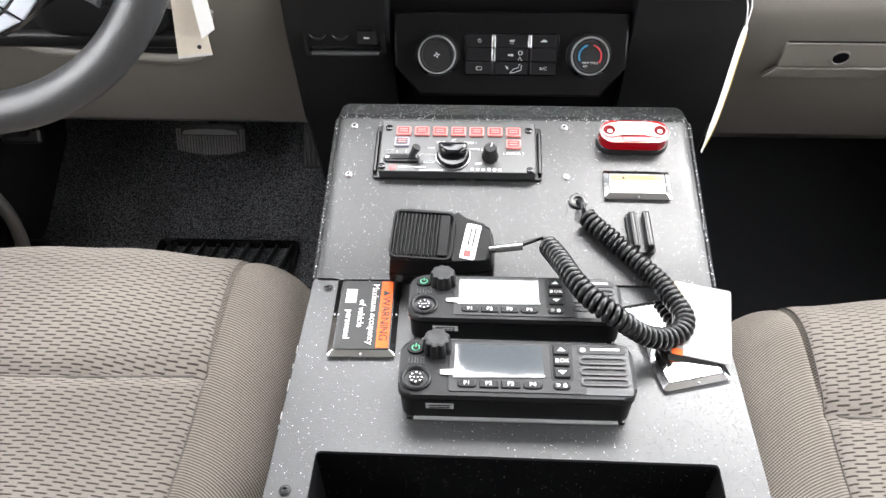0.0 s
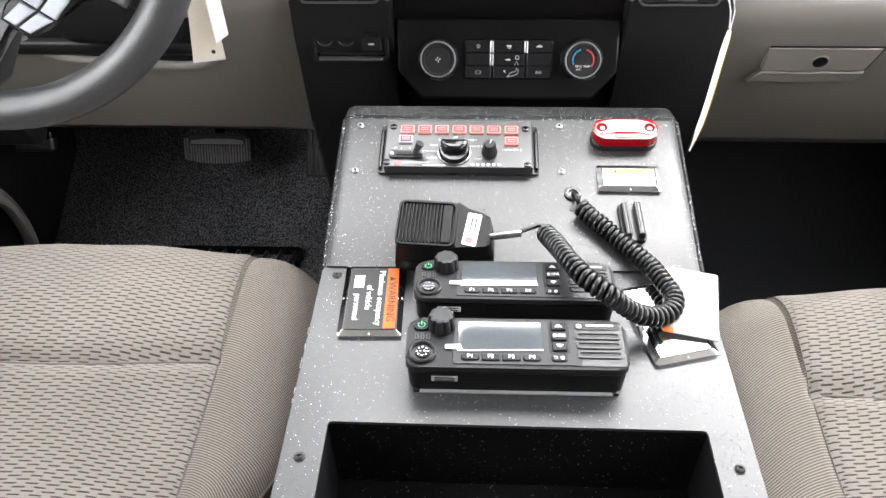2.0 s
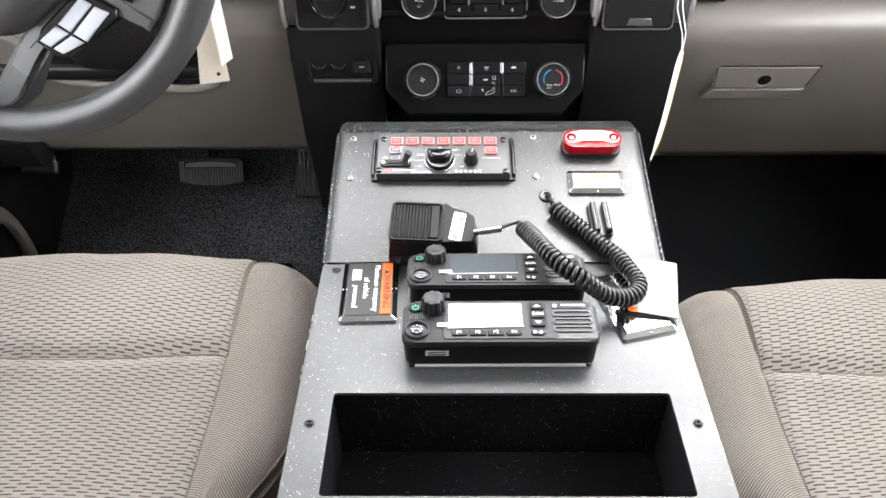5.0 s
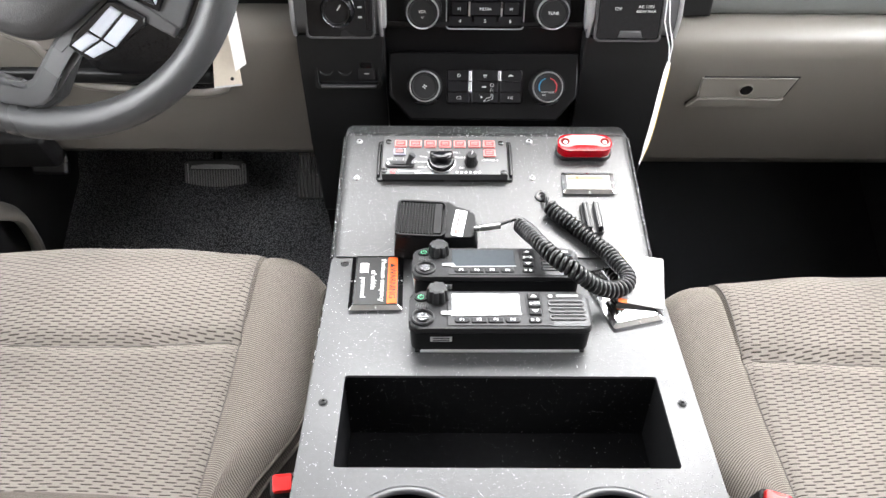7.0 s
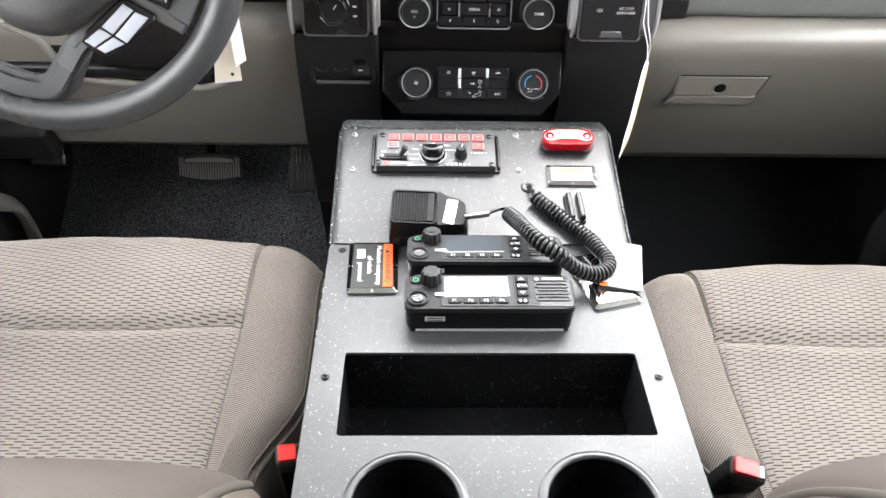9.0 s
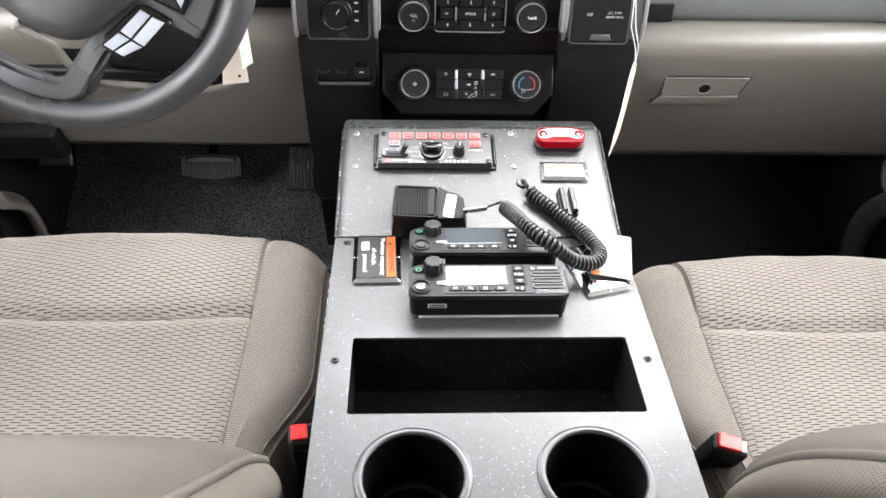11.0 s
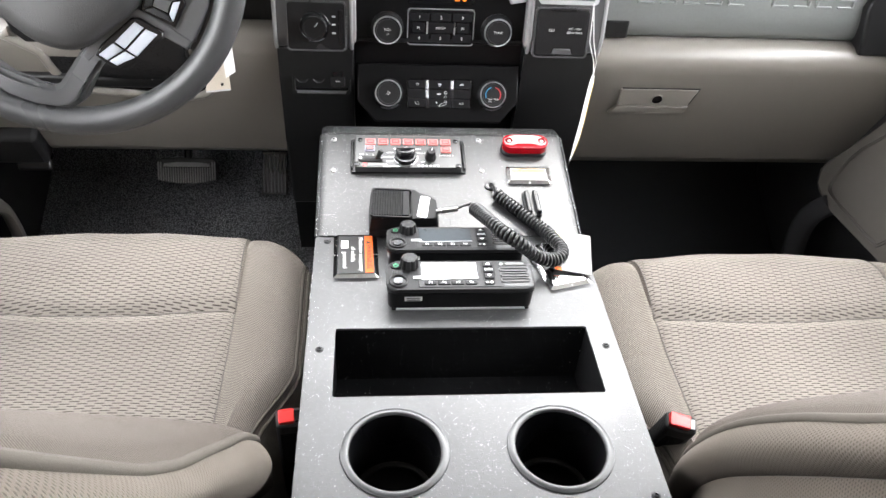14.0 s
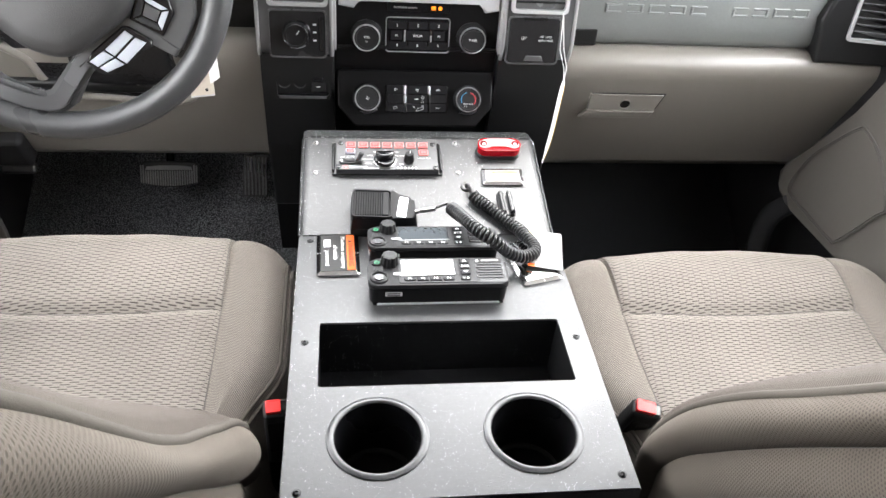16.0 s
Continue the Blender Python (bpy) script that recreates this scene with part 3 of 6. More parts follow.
def cushion_point(xl, v, seam=-0.023, reach=0.176, lift=0.0):
    """v runs from the back of the cushion (0) over the front roll down to its foot (1)."""
    front = reach - 0.023 * smoothstep(0.03, 0.178, abs(xl)) - 4.5 * max(0.0, min(abs(xl), 0.265) - 0.165) ** 2
    split = 0.72
    if v < split:
        y = -0.46 + (front - 0.075 + 0.46) * v / split
        z = cushion_height(xl, y, seam)
    else:
        a = (v - split) / (1 - split) * 1.9
        y0 = front - 0.075
        z0 = cushion_height(xl, y0, seam)
        if a < 1.571:
            y, z = y0 + 0.075 * math.sin(a), z0 - 0.085 * (1 - math.cos(a))
        else:
            y, z = y0 + 0.075 - 0.02 * (a - 1.571), z0 - 0.085 - 0.6 * (a - 1.571)
    waist = 0.045 * smoothstep(-0.11, -0.235, y) * smoothstep(0.185, 0.245, abs(xl))
    edge = abs(xl) - 0.232
    if edge > 0:      # the side rolls over
        a = min(edge / 0.035, 2.6)
        z -= 0.034 * (1 - math.cos(min(a, 1.571))) + max(0.0, a - 1.571) * 0.32
        xl = math.copysign(0.232 + 0.037 * math.sin(min(a, 1.571)), xl)
    xl -= math.copysign(waist, xl)
    return (xl, y, z + lift)


BACK_LEFT = dict(place=(SEAT_X, 0.0, 0.0), crown=0.030, shape=dict(),
                 edge=[(-0.23, -0.030), (-0.145, 0.003), (-0.09, 0.007), (-0.03, 0.0092), (0.01, 0.0075), (0.06, 0.003), (0.13, -0.0015), (0.21, -0.0080), (0.28, -0.0085), (0.33, -0.0055), (0.40, -0.001), (0.44, 0.002), (0.62, 0.008)],
                 seam=[(-0.22, -0.060), (-0.166, -0.0495), (-0.11, -0.0480), (0.03, -0.0450), (0.15, -0.0405), (0.62, -0.036)])
BACK_RIGHT = dict(place=(-SEAT_X, -0.028, -0.004), crown=0.0605, shape=dict(seam=-0.012, reach=0.164, lift=-0.005),
                  edge=[(-0.21, -0.045), (-0.16, -0.0144), (-0.14, -0.002), (-0.107, 0.0105), (-0.075, 0.019), (-0.04, 0.027), (0.0, 0.033), (0.05, 0.036), (0.11, 0.0365), (0.18, 0.0335), (0.25, 0.032), (0.62, 0.030)],
                  seam=[(-0.21, -0.075), (-0.165, -0.056), (-0.141, -0.0418), (-0.118, -0.0289), (-0.093, -0.0235), (-0.07, -0.0170), (-0.03, -0.0115), (0.06, -0.0066), (0.15, -0.0037), (0.25, -0.003), (0.62, 0.0)])


def build_seat(place, crown, shape, edge, seam):
    """A front seat; edge and seam give the backrest's front and rear edge lines, up its lean and out of its face."""
    seat = thing("front_seat", pose(*place), "taupe cloth front seat with dash-patterned cushion and reclined backrest", "car seat", "front seats")
    part("cushion", sheet(lambda u, v: cushion_point(u, v, **shape), 60, 110, -0.178, 0.178), CLOTH, seat, "light cloth cushion centre with staggered dark dashes")
    for s in (-1, 1):
        part("bolster", sheet(lambda u, v: cushion_point(s * u, v, **shape), 44, 110, 0.178, 0.325), CLOTH_RIB, seat, "taupe fine-ribbed side bolster")
        def lifted(v):
            x, y, z = cushion_point(s * 0.178, v, **shape)
            return (x, y, z + 0.0010)
        part("seam", tube([lifted(0.02 + 0.94 * i / 70) for i in range(71)], 0.0006, 8), SEAM, seat)
        def base(v, k=0.262, off=0.0005):
            x, y, z = cushion_point(s * k, v, **shape)
            return (x + s * off, y, z)
        part("piping", tube([base(0.02 + 0.9 * i / 60) for i in range(61)], 0.0022, 8), CLOTH_PLAIN, seat)
        part("piping", tube([base(0.02 + 0.9 * i / 60, 0.272, 0.001) for i in range(61)], 0.0024, 8), CLOTH_PLAIN, seat)
    ys, up = shape.get("seam", -0.023), shape.get("lift", 0.0)
    part("cross_seam", tube([(-0.177 + 0.354 * i / 30, ys, cushion_height(-0.177 + 0.354 * i / 30, ys, ys) + up + 0.0005) for i in range(31)], 0.0013, 8), SEAM, seat)

    # reclined backrest: u across, up along its lean, n out of its face
    lean = radians(52)
    def back_frame(xl, up, n):
        return (xl, -0.36 - up * math.cos(lean) + n * math.sin(lean), 0.52 + up * math.sin(lean) + n * math.cos(lean))
    def half_width(up):
        return 0.241 - 0.012 * smoothstep(-0.08, -0.20, up)
    def eased(line, up):
        return sum(lerp_path(line, up + k * 0.008) for k in (-2, -1, 0, 1, 2)) / 5
    def back_face(u, up):
        e = eased(edge, up)
        top = crown - 0.07 * smoothstep(-0.06, -0.21, up) ** 2
        return back_frame(u * half_width(up), up, e + (top - e) * math.sqrt(max(0.0, 1 - abs(u) ** 3.2)))
    ups = [-0.20 + 0.81 * i / 80 for i in range(81)]
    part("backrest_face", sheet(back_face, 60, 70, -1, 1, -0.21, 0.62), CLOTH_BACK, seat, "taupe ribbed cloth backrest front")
    for s in (-1, 1):
        def flank(u, up):
            e, r = eased(edge, up), eased(seam, up)
            return back_frame(s * (half_width(up) + 0.020 * math.sin(math.pi * u) ** 0.7 - 0.004 * u), up, e + (r - e) * u)
        def rear_flank(u, up):
            return back_frame(s * (half_width(up) - 0.004 + 0.012 * math.sin(math.pi * (0.1 + 0.9 * u)) - 0.020 * u * u), up, eased(seam, up) - 0.075 * u)
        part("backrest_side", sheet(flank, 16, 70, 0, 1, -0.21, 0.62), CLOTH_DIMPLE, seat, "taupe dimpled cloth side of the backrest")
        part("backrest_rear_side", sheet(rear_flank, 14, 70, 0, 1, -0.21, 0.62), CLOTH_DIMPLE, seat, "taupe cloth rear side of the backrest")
        part("backrest_piping", tube([(back_face(s, up)[0] + 0.002 * s, *back_face(s, up)[1:]) for up in ups], 0.0042, 8), CLOTH_PLAIN, seat)
        part("rear_seam", tube([back_frame(s * (half_width(up) - 0.004), up, eased(seam, up)) for up in ups], 0.0013, 8), SEAM, seat)
    def rear_face(u, up):
        return back_frame(u * (half_width(up) - 0.020), up, eased(seam, up) - 0.075 - 0.02 * math.sqrt(max(0.0, 1 - abs(u) ** 4)))
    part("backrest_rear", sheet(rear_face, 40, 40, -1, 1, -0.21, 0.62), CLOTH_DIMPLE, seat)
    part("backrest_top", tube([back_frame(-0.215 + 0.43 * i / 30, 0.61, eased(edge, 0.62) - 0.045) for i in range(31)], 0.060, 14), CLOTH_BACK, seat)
    return seat


build_seat(**BACK_LEFT)
build_seat(**BACK_RIGHT)

# ---- dashboard ----
dash = thing("dashboard", pose(0, 0, 0), "taupe and charcoal truck dashboard", "dashboard")
knee = [(0.334, 0.610), (0.322, 0.608), (0.311, 0.603), (0.304, 0.594), (0.301, 0.580), (0.304, 0.568), (0.308, 0.558), (0.334, 0.49), (0.406, 0.350), (0.418, 0.338), (0.435, 0.338), (0.60, 0.40), (0.60, 0.609)]
GLOVE = [(0.350, 0.5975), (0.330, 0.5970), (0.318, 0.5945), (0.309, 0.5890), (0.303, 0.5810), (0.3005, 0.5710), (0.3015, 0.5610), (0.306, 0.5480), (0.334, 0.49)] + [(0.414, 0.334), (0.424, 0.320), (0.440, 0.316), (0.60, 0.39), (0.60, 0.5975)]
part("knee_panel", extrude_x(knee, -HALF, -0.238), DASH_BEIGE, dash, "taupe lower panel under the steering column")
part("glove_panel", extrude_x(GLOVE, 0.238, HALF), DASH_BEIGE, dash, "taupe lower panel with the glove box")
part("release_cover", box(0.155, 0.035, 0.075, 0.008, 2, at=pose(-0.7225, 0.392, 0.362, 25)), BLACK_MATT, dash, "black lower cover by the door")
part("silver_panel", extrude_x([(0.338, 0.5985), (0.333, 0.602), (0.3275, 0.610), (0.3240, 0.620), (0.3220, 0.632), (0.3220, 0.646), (0.3235, 0.665), (0.3270, 0.70), (0.338, 0.765), (0.60, 0.765), (0.60, 0.5985)], 0.225, 0.66), DASH_GREY, dash, "grey satin trim panel above the glove box")
part("upper_pad", extrude_x([(0.335, 0.607), (0.312, 0.64), (0.302, 0.73), (0.34, 0.79), (0.95, 0.86), (0.95, 0.82), (0.62, 0.607)], -HALF, -0.235), DASH_DARK, dash)
part("top_pad", extrude_x([(0.31, 0.765), (0.32, 0.785), (0.36, 0.80), (0.97, 0.87), (0.97, 0.83), (0.60, 0.765)], -0.235, HALF), DASH_DARK, dash)
stack_low = [(0.312, 0.60), (0.312, 0.54), (0.330, 0.42), (0.37, 0.28), (0.42, 0.12), (0.55, 0.10), (0.60, 0.60)]
part("stack_base", extrude_x(stack_low, -0.2375, 0.2335), STACK_BLACK, dash, "black centre stack running down behind the console")
pod_top = [(0.300, 0.765), (0.290, 0.69), (0.279, 0.615), (0.282, 0.600), (0.2885, 0.588), (0.60, 0.588), (0.60, 0.765)]
pod_low = [(0.2875, 0.5885), (0.292, 0.54), (0.312, 0.42), (0.356, 0.27), (0.60, 0.27), (0.60, 0.587)]
for x0, x1 in ((-0.238, -0.1265), (0.1225, 0.234)):
    part("column_head", extrude_x(pod_top, x0, x1, 0.004), POD, dash, "charcoal head of the side column")
    part("side_column", extrude_x(pod_low, x0 + 0.001, x1 - 0.001, 0.003), DASH_DARK, dash, "black side column of the centre stack")
for x0, x1 in ((-0.1300, -0.1235), (0.1195, 0.1260)):
    part("column_edge", extrude_x([(0.2985, 0.765), (0.2885, 0.69), (0.2775, 0.616), (0.2805, 0.600), (0.31, 0.60), (0.31, 0.765)], x0, x1, 0.0012), BEAD_SILVER, dash, "dark silver edge of the side column")
for x in (-0.2365, -0.1300, 0.1260, 0.2325):
    part("column_bead", tube([(x, 0.2995, 0.765), (x, 0.2895, 0.69), (x, 0.2790, 0.618), (x, 0.2820, 0.600), (x, 0.2880, 0.588)], 0.0028, 10), BEAD_SILVER, dash, "dark silver bead along the column")
part("head_unit_surround", extrude_x([(0.309, 0.600), (0.307, 0.608), (0.318, 0.765), (0.60, 0.765), (0.60, 0.600)], -0.126, 0.122), STACK_BLACK, dash)

# ---- steering wheel ----
WHEEL = pose(-0.4403, 0.1089, 0.7688, 76, 0, 0)   # x right, y up the wheel, z towards the driver
wheel = thing("steering_wheel", WHEEL, "charcoal steering wheel with dark silver spokes and switch pads", "steering wheel")
part("rim", tube([(0.1856 * math.cos(2 * math.pi * i / 96), 0.1856 * math.sin(2 * math.pi * i / 96), 0) for i in range(96)], 0.0172, 16, closed=True), WHEEL_SKIN, wheel)
def rounded(pts, n):
    """A closed smooth line through points."""
    out, m = [], len(pts)
    for i in range(m):
        p0, p1, p2, p3 = (Vector(pts[(i + k) % m]) for k in (-1, 0, 1, 2))
        for j in range(n):
            t = j / n
            out.append(tuple(0.5 * (2 * p1 + (p2 - p0) * t + (2 * p0 - 5 * p1 + 4 * p2 - p3) * t * t + (3 * p1 - p0 - 3 * p2 + p3) * t ** 3)))
    return out


def dome(pts, z0, z1):
    """A pillow over an outline: straight sides that roll into a bulged top."""
    c = sum((Vector(p) for p in pts), Vector((0, 0))) / len(pts)
    bm = bmesh.new()
    rows = []
    for f, k in ((1.0, 0.0), (1.0, 0.45), (0.99, 0.62), (0.965, 0.76), (0.92, 0.86), (0.85, 0.925), (0.7, 0.965), (0.45, 0.99), (0.15, 1.0)):
        rows.append([bm.verts.new((*(c + (Vector(p) - c) * f), z0 + (z1 - z0) * k)) for p in pts])
    n = len(pts)
    for a, b in zip(rows, rows[1:]):
        for i in range(n):
            bm.faces.new((a[i], a[(i + 1) % n], b[(i + 1) % n], b[i]))
    bm.faces.new(rows[-1])
    bm.faces.new(rows[0][::-1])
    return bm


cover_pts = [(-0.085, 0.05), (-0.095, -0.035), (-0.055, -0.070), (-0.024, -0.093), (0.013, -0.100), (0.050, -0.078), (0.088, -0.045), (0.095, 0.0), (0.085, 0.05), (0.0, 0.075)]
part("airbag_cover", dome(rounded(cover_pts, 6), -0.02, 0.046), AIRBAG, wheel, "charcoal grained airbag cover")
part("column_shroud", box(0.13, 0.12, 0.16, 0.03, 3, at=pose(0, -0.01, -0.11)), BLACK_MATT, wheel)


def strip(points, width, z0, z1, bevel=0.002):
    """A flat bar of the given widths along a plan line."""
    left, right = [], []
    pts = [Vector((x, y)) for x, y in points]
    for i, p in enumerate(pts):
        a, b = pts[max(0, i - 1)], pts[min(len(pts) - 1, i + 1)]
        t = (b - a).normalized()
        nrm = Vector((-t.y, t.x))
        w = width[i] if isinstance(width, (list, tuple)) else width
        left.append(tuple(p + nrm * w / 2))
        right.append(tuple(p - nrm * w / 2))
    return prism(left + right[::-1], z0, z1, bevel, 2)


spoke_pts = [(0.060, -0.060), (0.030, -0.075), (0.010, -0.105), (-0.008, -0.137), (-0.014, -0.144), (-0.024, -0.1475), (-0.045, -0.1430), (-0.072, -0.1320), (-0.110, -0.100), (-0.122, -0.112),
             (-0.098, -0.141), (-0.076, -0.157), (-0.048, -0.168), (-0.020, -0.172), (-0.006, -0.169), (0.006, -0.160), (0.028, -0.118), (0.040, -0.105), (0.070, -0.085)]
part("lower_spoke", prism(spoke_pts, -0.018, 0.006, 0.005, 3), WHEEL_SKIN, wheel, "charcoal lower spoke")
def inset(pts, k):
    """An outline drawn in by k metres."""
    v = [Vector(p) for p in pts]
    n = len(v)
    area = sum(v[i].x * v[(i + 1) % n].y - v[(i + 1) % n].x * v[i].y for i in range(n))
    out = []
    for i in range(n):
        e0, e1 = (v[i] - v[i - 1]).normalized(), (v[(i + 1) % n] - v[i]).normalized()
        m = (Vector((-e0.y, e0.x)) + Vector((-e1.y, e1.x))) * (1 if area > 0 else -1)
        m = m / max(0.6, m.length_squared / 2) if m.length > 1e-6 else Vector((0, 0))
        out.append(tuple(v[i] + m * k))
    return out
part("spoke_face", prism(inset(spoke_pts, 0.0045), 0.004, 0.0115, 0.0035, 3), WHEEL_SILVER, wheel, "dark silver face of the lower spoke")
cross_pts = [(0.070, -0.055), (0.106, -0.088), (0.134, -0.103), (0.150, -0.100), (0.176, -0.055), (0.178, 0.0), (0.08, 0.03)]
part("cross_spoke", prism(cross_pts, -0.020, 0.004, 0.008, 3), WHEEL_SKIN, wheel, "charcoal spoke with switch pads")
part("spoke_face", prism([(0.076, -0.052), (0.106, -0.080), (0.130, -0.092), (0.139, -0.090), (0.158, -0.052), (0.160, 0.0), (0.085, 0.02)], 0.002, 0.0105, 0.003, 3), WHEEL_SILVER, wheel, "dark silver face of the spoke")
part("cross_spoke", prism([(-x, y) for x, y in cross_pts[::-1]], -0.020, 0.010, 0.008, 3), WHEEL_SKIN, wheel)
part("spoke_band", strip([(0.016, -0.112), (0.042, -0.080), (0.078, -0.056), (0.108, -0.078), (0.134, -0.094)], 0.013, 0.0, 0.0118, 0.003), WHEEL_SILVER, wheel, "dark silver band round the switch pads")
pad = part("switch_pad", prism([(0.030, -0.106), (0.037, -0.094), (0.074, -0.064), (0.082, -0.064), (0.107, -0.079), (0.106, -0.086), (0.056, -0.119), (0.046, -0.119)], -0.006, 0.017, 0.002), BLACK_GLOSS, wheel, "black pad with four silver buttons")
for quad in ([(0.0535, -0.0905), (0.0775, -0.0685), (0.0865, -0.0745), (0.0635, -0.0975)], [(0.0655, -0.0990), (0.0885, -0.0760), (0.1005, -0.0815), (0.0760, -0.1060)],
             [(0.0345, -0.1045), (0.0515, -0.0920), (0.0615, -0.0990), (0.0430, -0.1105)], [(0.0450, -0.1115), (0.0635, -0.1005), (0.0735, -0.1070), (0.0530, -0.1165)]):
    b = part("button", prism(quad, 0.016, 0.0195, 0.0012), BUTTON_SILVER, pad, "silver grey button")
pad2 = part("switch_pad", prism([(0.084, -0.056), (0.096, -0.020), (0.128, -0.026), (0.134, -0.048), (0.120, -0.074)], 0.0, 0.016, 0.002), BLACK_GLOSS, wheel, "black pad with a ring of silver buttons")
mid = Vector((0.110, -0.047))
ring_q = [Vector(q) for q in ((0.088, -0.055), (0.098, -0.026), (0.130, -0.044), (0.119, -0.069))]
for i in range(4):
    a, b = ring_q[i], ring_q[(i + 1) % 4]
    ia, ib = mid + (a - mid) * 0.56, mid + (b - mid) * 0.56
    c = (a + b + ia + ib) / 4
    part("button", prism([tuple(c + (q - c) * 0.88) for q in (a, b, ib, ia)], 0.0155, 0.0185, 0.0008), RIM_GREY if i in (0, 3) else BUTTON_SILVER, pad2)
part("button", prism([tuple(mid + (q - mid) * 0.47) for q in ring_q], 0.0155, 0.0192, 0.0008), WHEEL_SILVER, pad2)
part("stalk", tube([(-0.11, -0.02, -0.10), (-0.17, -0.035, -0.09), (-0.205, -0.045, -0.085)], lambda s: 0.008 - 0.002 * s, 10), BLACK_MATT, wheel)

# opening in the knee panel behind the wheel
recess_line = [(-0.345, 0.635), (-0.342, 0.520), (-0.350, 0.500), (-0.365, 0.494), (-0.400, 0.494), (-0.500, 0.503), (-0.545, 0.512), (-0.560, 0.530), (-0.572, 0.565), (-0.600, 0.600), (-0.605, 0.635)]
part("column_recess", prism([(x, (z - 0.565) / 0.961) for x, z in recess_line[::-1]], 0, 0.010, 0.002, at=pose(0, 0.3165, 0.565, 106)), BLACK, dash, "dark recess round the steering column")
rim_line = [(-0.342, 0.570), (-0.342, 0.518), (-0.350, 0.496), (-0.370, 0.488), (-0.40, 0.487), (-0.50, 0.495), (-0.545, 0.504), (-0.564, 0.528), (-0.576, 0.566), (-0.602, 0.598)]
part("recess_edge", tube(rounded([(x, 0.330 - (z - 0.49) * 0.287, z) for x, z in rim_line], 3)[:28], 0.0078, 12), DASH_BEIGE, dash, "rounded taupe edge of the column recess")
part("column_cover", dome(rounded([(-0.060, -0.045), (0.060, -0.045), (0.075, 0.0), (0.060, 0.06), (-0.060, 0.06), (-0.075, 0.0)], 5), 0.0, 0.030), BLACK, dash, "black lower steering column cover", at=pose(-0.440, 0.318, 0.575, 106))
part("column_trim", box(0.28, 0.014, 0.020, 0.004, 2, at=pose(-0.50, 0.318, 0.517, 20)), DASH_DARK, dash)

# ---- hang tags ----
def hang_tag(at, pts, mat, label, thick=0.0006):
    tag = thing("hang_tag", at, label, "tag", "hang tags")
    part("card", prism(pts, 0, thick), mat, tag, smooth=False)
    return tag


tag = hang_tag(pose(-0.3155, 0.236, 0.587, 84, 0, 8), [(-0.017, -0.043), (0.017, -0.041), (0.014, 0.055), (-0.006, 0.055)], PAPER, "cream card tag with a punched hole, hanging by the column")
part("hole", lathe([(0.0022, 0.0), (0.0022, 0.0012), (0.0, 0.0012)], 16, at=pose(0.006, -0.032, 0)), BLACK, tag)
part("edge_line", box(0.033, 0.0022, 0.0009, at=pose(0, -0.041, 0.0004, 0, 0, 3)), PRINT_GREY, tag)
hang_tag(pose(-0.2945, 0.231, 0.598, 84, 0, 14), [(-0.008, -0.030), (0.006, -0.022), (0.004, 0.05), (-0.010, 0.05)], PAPER_WHITE, "small white card tag hanging beside a cream one")
tag3 = thing("hang_tag", pose(0.203, 0.230, 0.438), "long white curled tag with a yellow edge on a string", "tag", "hang tags")
def curl(u, v, w=0.012, off=0.0):
    x = 0.021 * v + 0.004 * math.sin(math.pi * v) * (1 - v)
    y = 0.028 * v
    wd = w * (0.25 + 0.75 * smoothstep(0.0, 0.25, v)) * (1 - 0.35 * smoothstep(0.9, 1.0, v))
    return (x + (u - 0.5) * wd * 0.75, y + (u - 0.5) * wd * 0.66 + off, 0.130 * v + (0.5 - u) * 0.004)
part("card", join_bm(sheet(curl, 6, 30), sheet(lambda u, v: curl(u, v, 0.012, 0.0006), 6, 30)), PAPER_WHITE, tag3)
part("edge_line", tube([curl(1.0, i / 20) for i in range(1, 20)], 0.0007, 6), YELLOW, tag3)
for k in (-1, 1):
    part("string", tube([(0.021, 0.028, 0.128), (0.020 + 0.002 * k, 0.030, 0.150), (0.010 + 0.003 * k, 0.031, 0.180), (0.006 + 0.001 * k, 0.032, 0.215), (0.004, 0.034, 0.235)], 0.0007, 6), PAPER_WHITE, tag3)

# ---- centre stack controls ----
RING = material("bright_satin_ring", (0.62, 0.62, 0.63), 0.30, metal=0.9, vary=0.05, bump=0, rough_vary=0.03)
STEEL_DARK = material("smoked_chrome", (0.36, 0.36, 0.37), 0.24, metal=1.0, vary=0.05, bump=0)
def letters(words, size, x, y, z, mat, parent, name="lettering", rot=0):
    return part(name, text_bm(words, size, pose(x, y, z, 0, 0, rot), 0.00015), mat, parent, smooth=False)


def dial(parent, x, y, r, h, mat_cap, ring=None):
    k = part("knob", lathe([(r * 1.12, 0.0), (r * 1.12, 0.003), (r * 1.0, 0.005), (r * 0.97, h - 0.003), (r * 0.9, h), (r * 0.8, h), (r * 0.76, h - 0.0015), (0.0, h - 0.0015)], 40), mat_cap, parent, "round black knob", at=pose(x, y, 0))
    if ring:
        part("chrome_ring", lathe([(r * 0.975, h - 0.0030), (r * 1.01, h - 0.0025), (r * 0.995, h - 0.0008), (r * 0.955, h + 0.0006), (r * 0.915, h - 0.0006)], 40, ring=True), ring, k, "thin chrome ring")
        part("base_ring", lathe([(r * 1.12, 0.0), (r * 1.22, 0.0), (r * 1.22, 0.0028), (r * 1.17, 0.0042), (r * 1.12, 0.0036)], 40, ring=True), STEEL_DARK, k, "smoked chrome base ring")
    return k


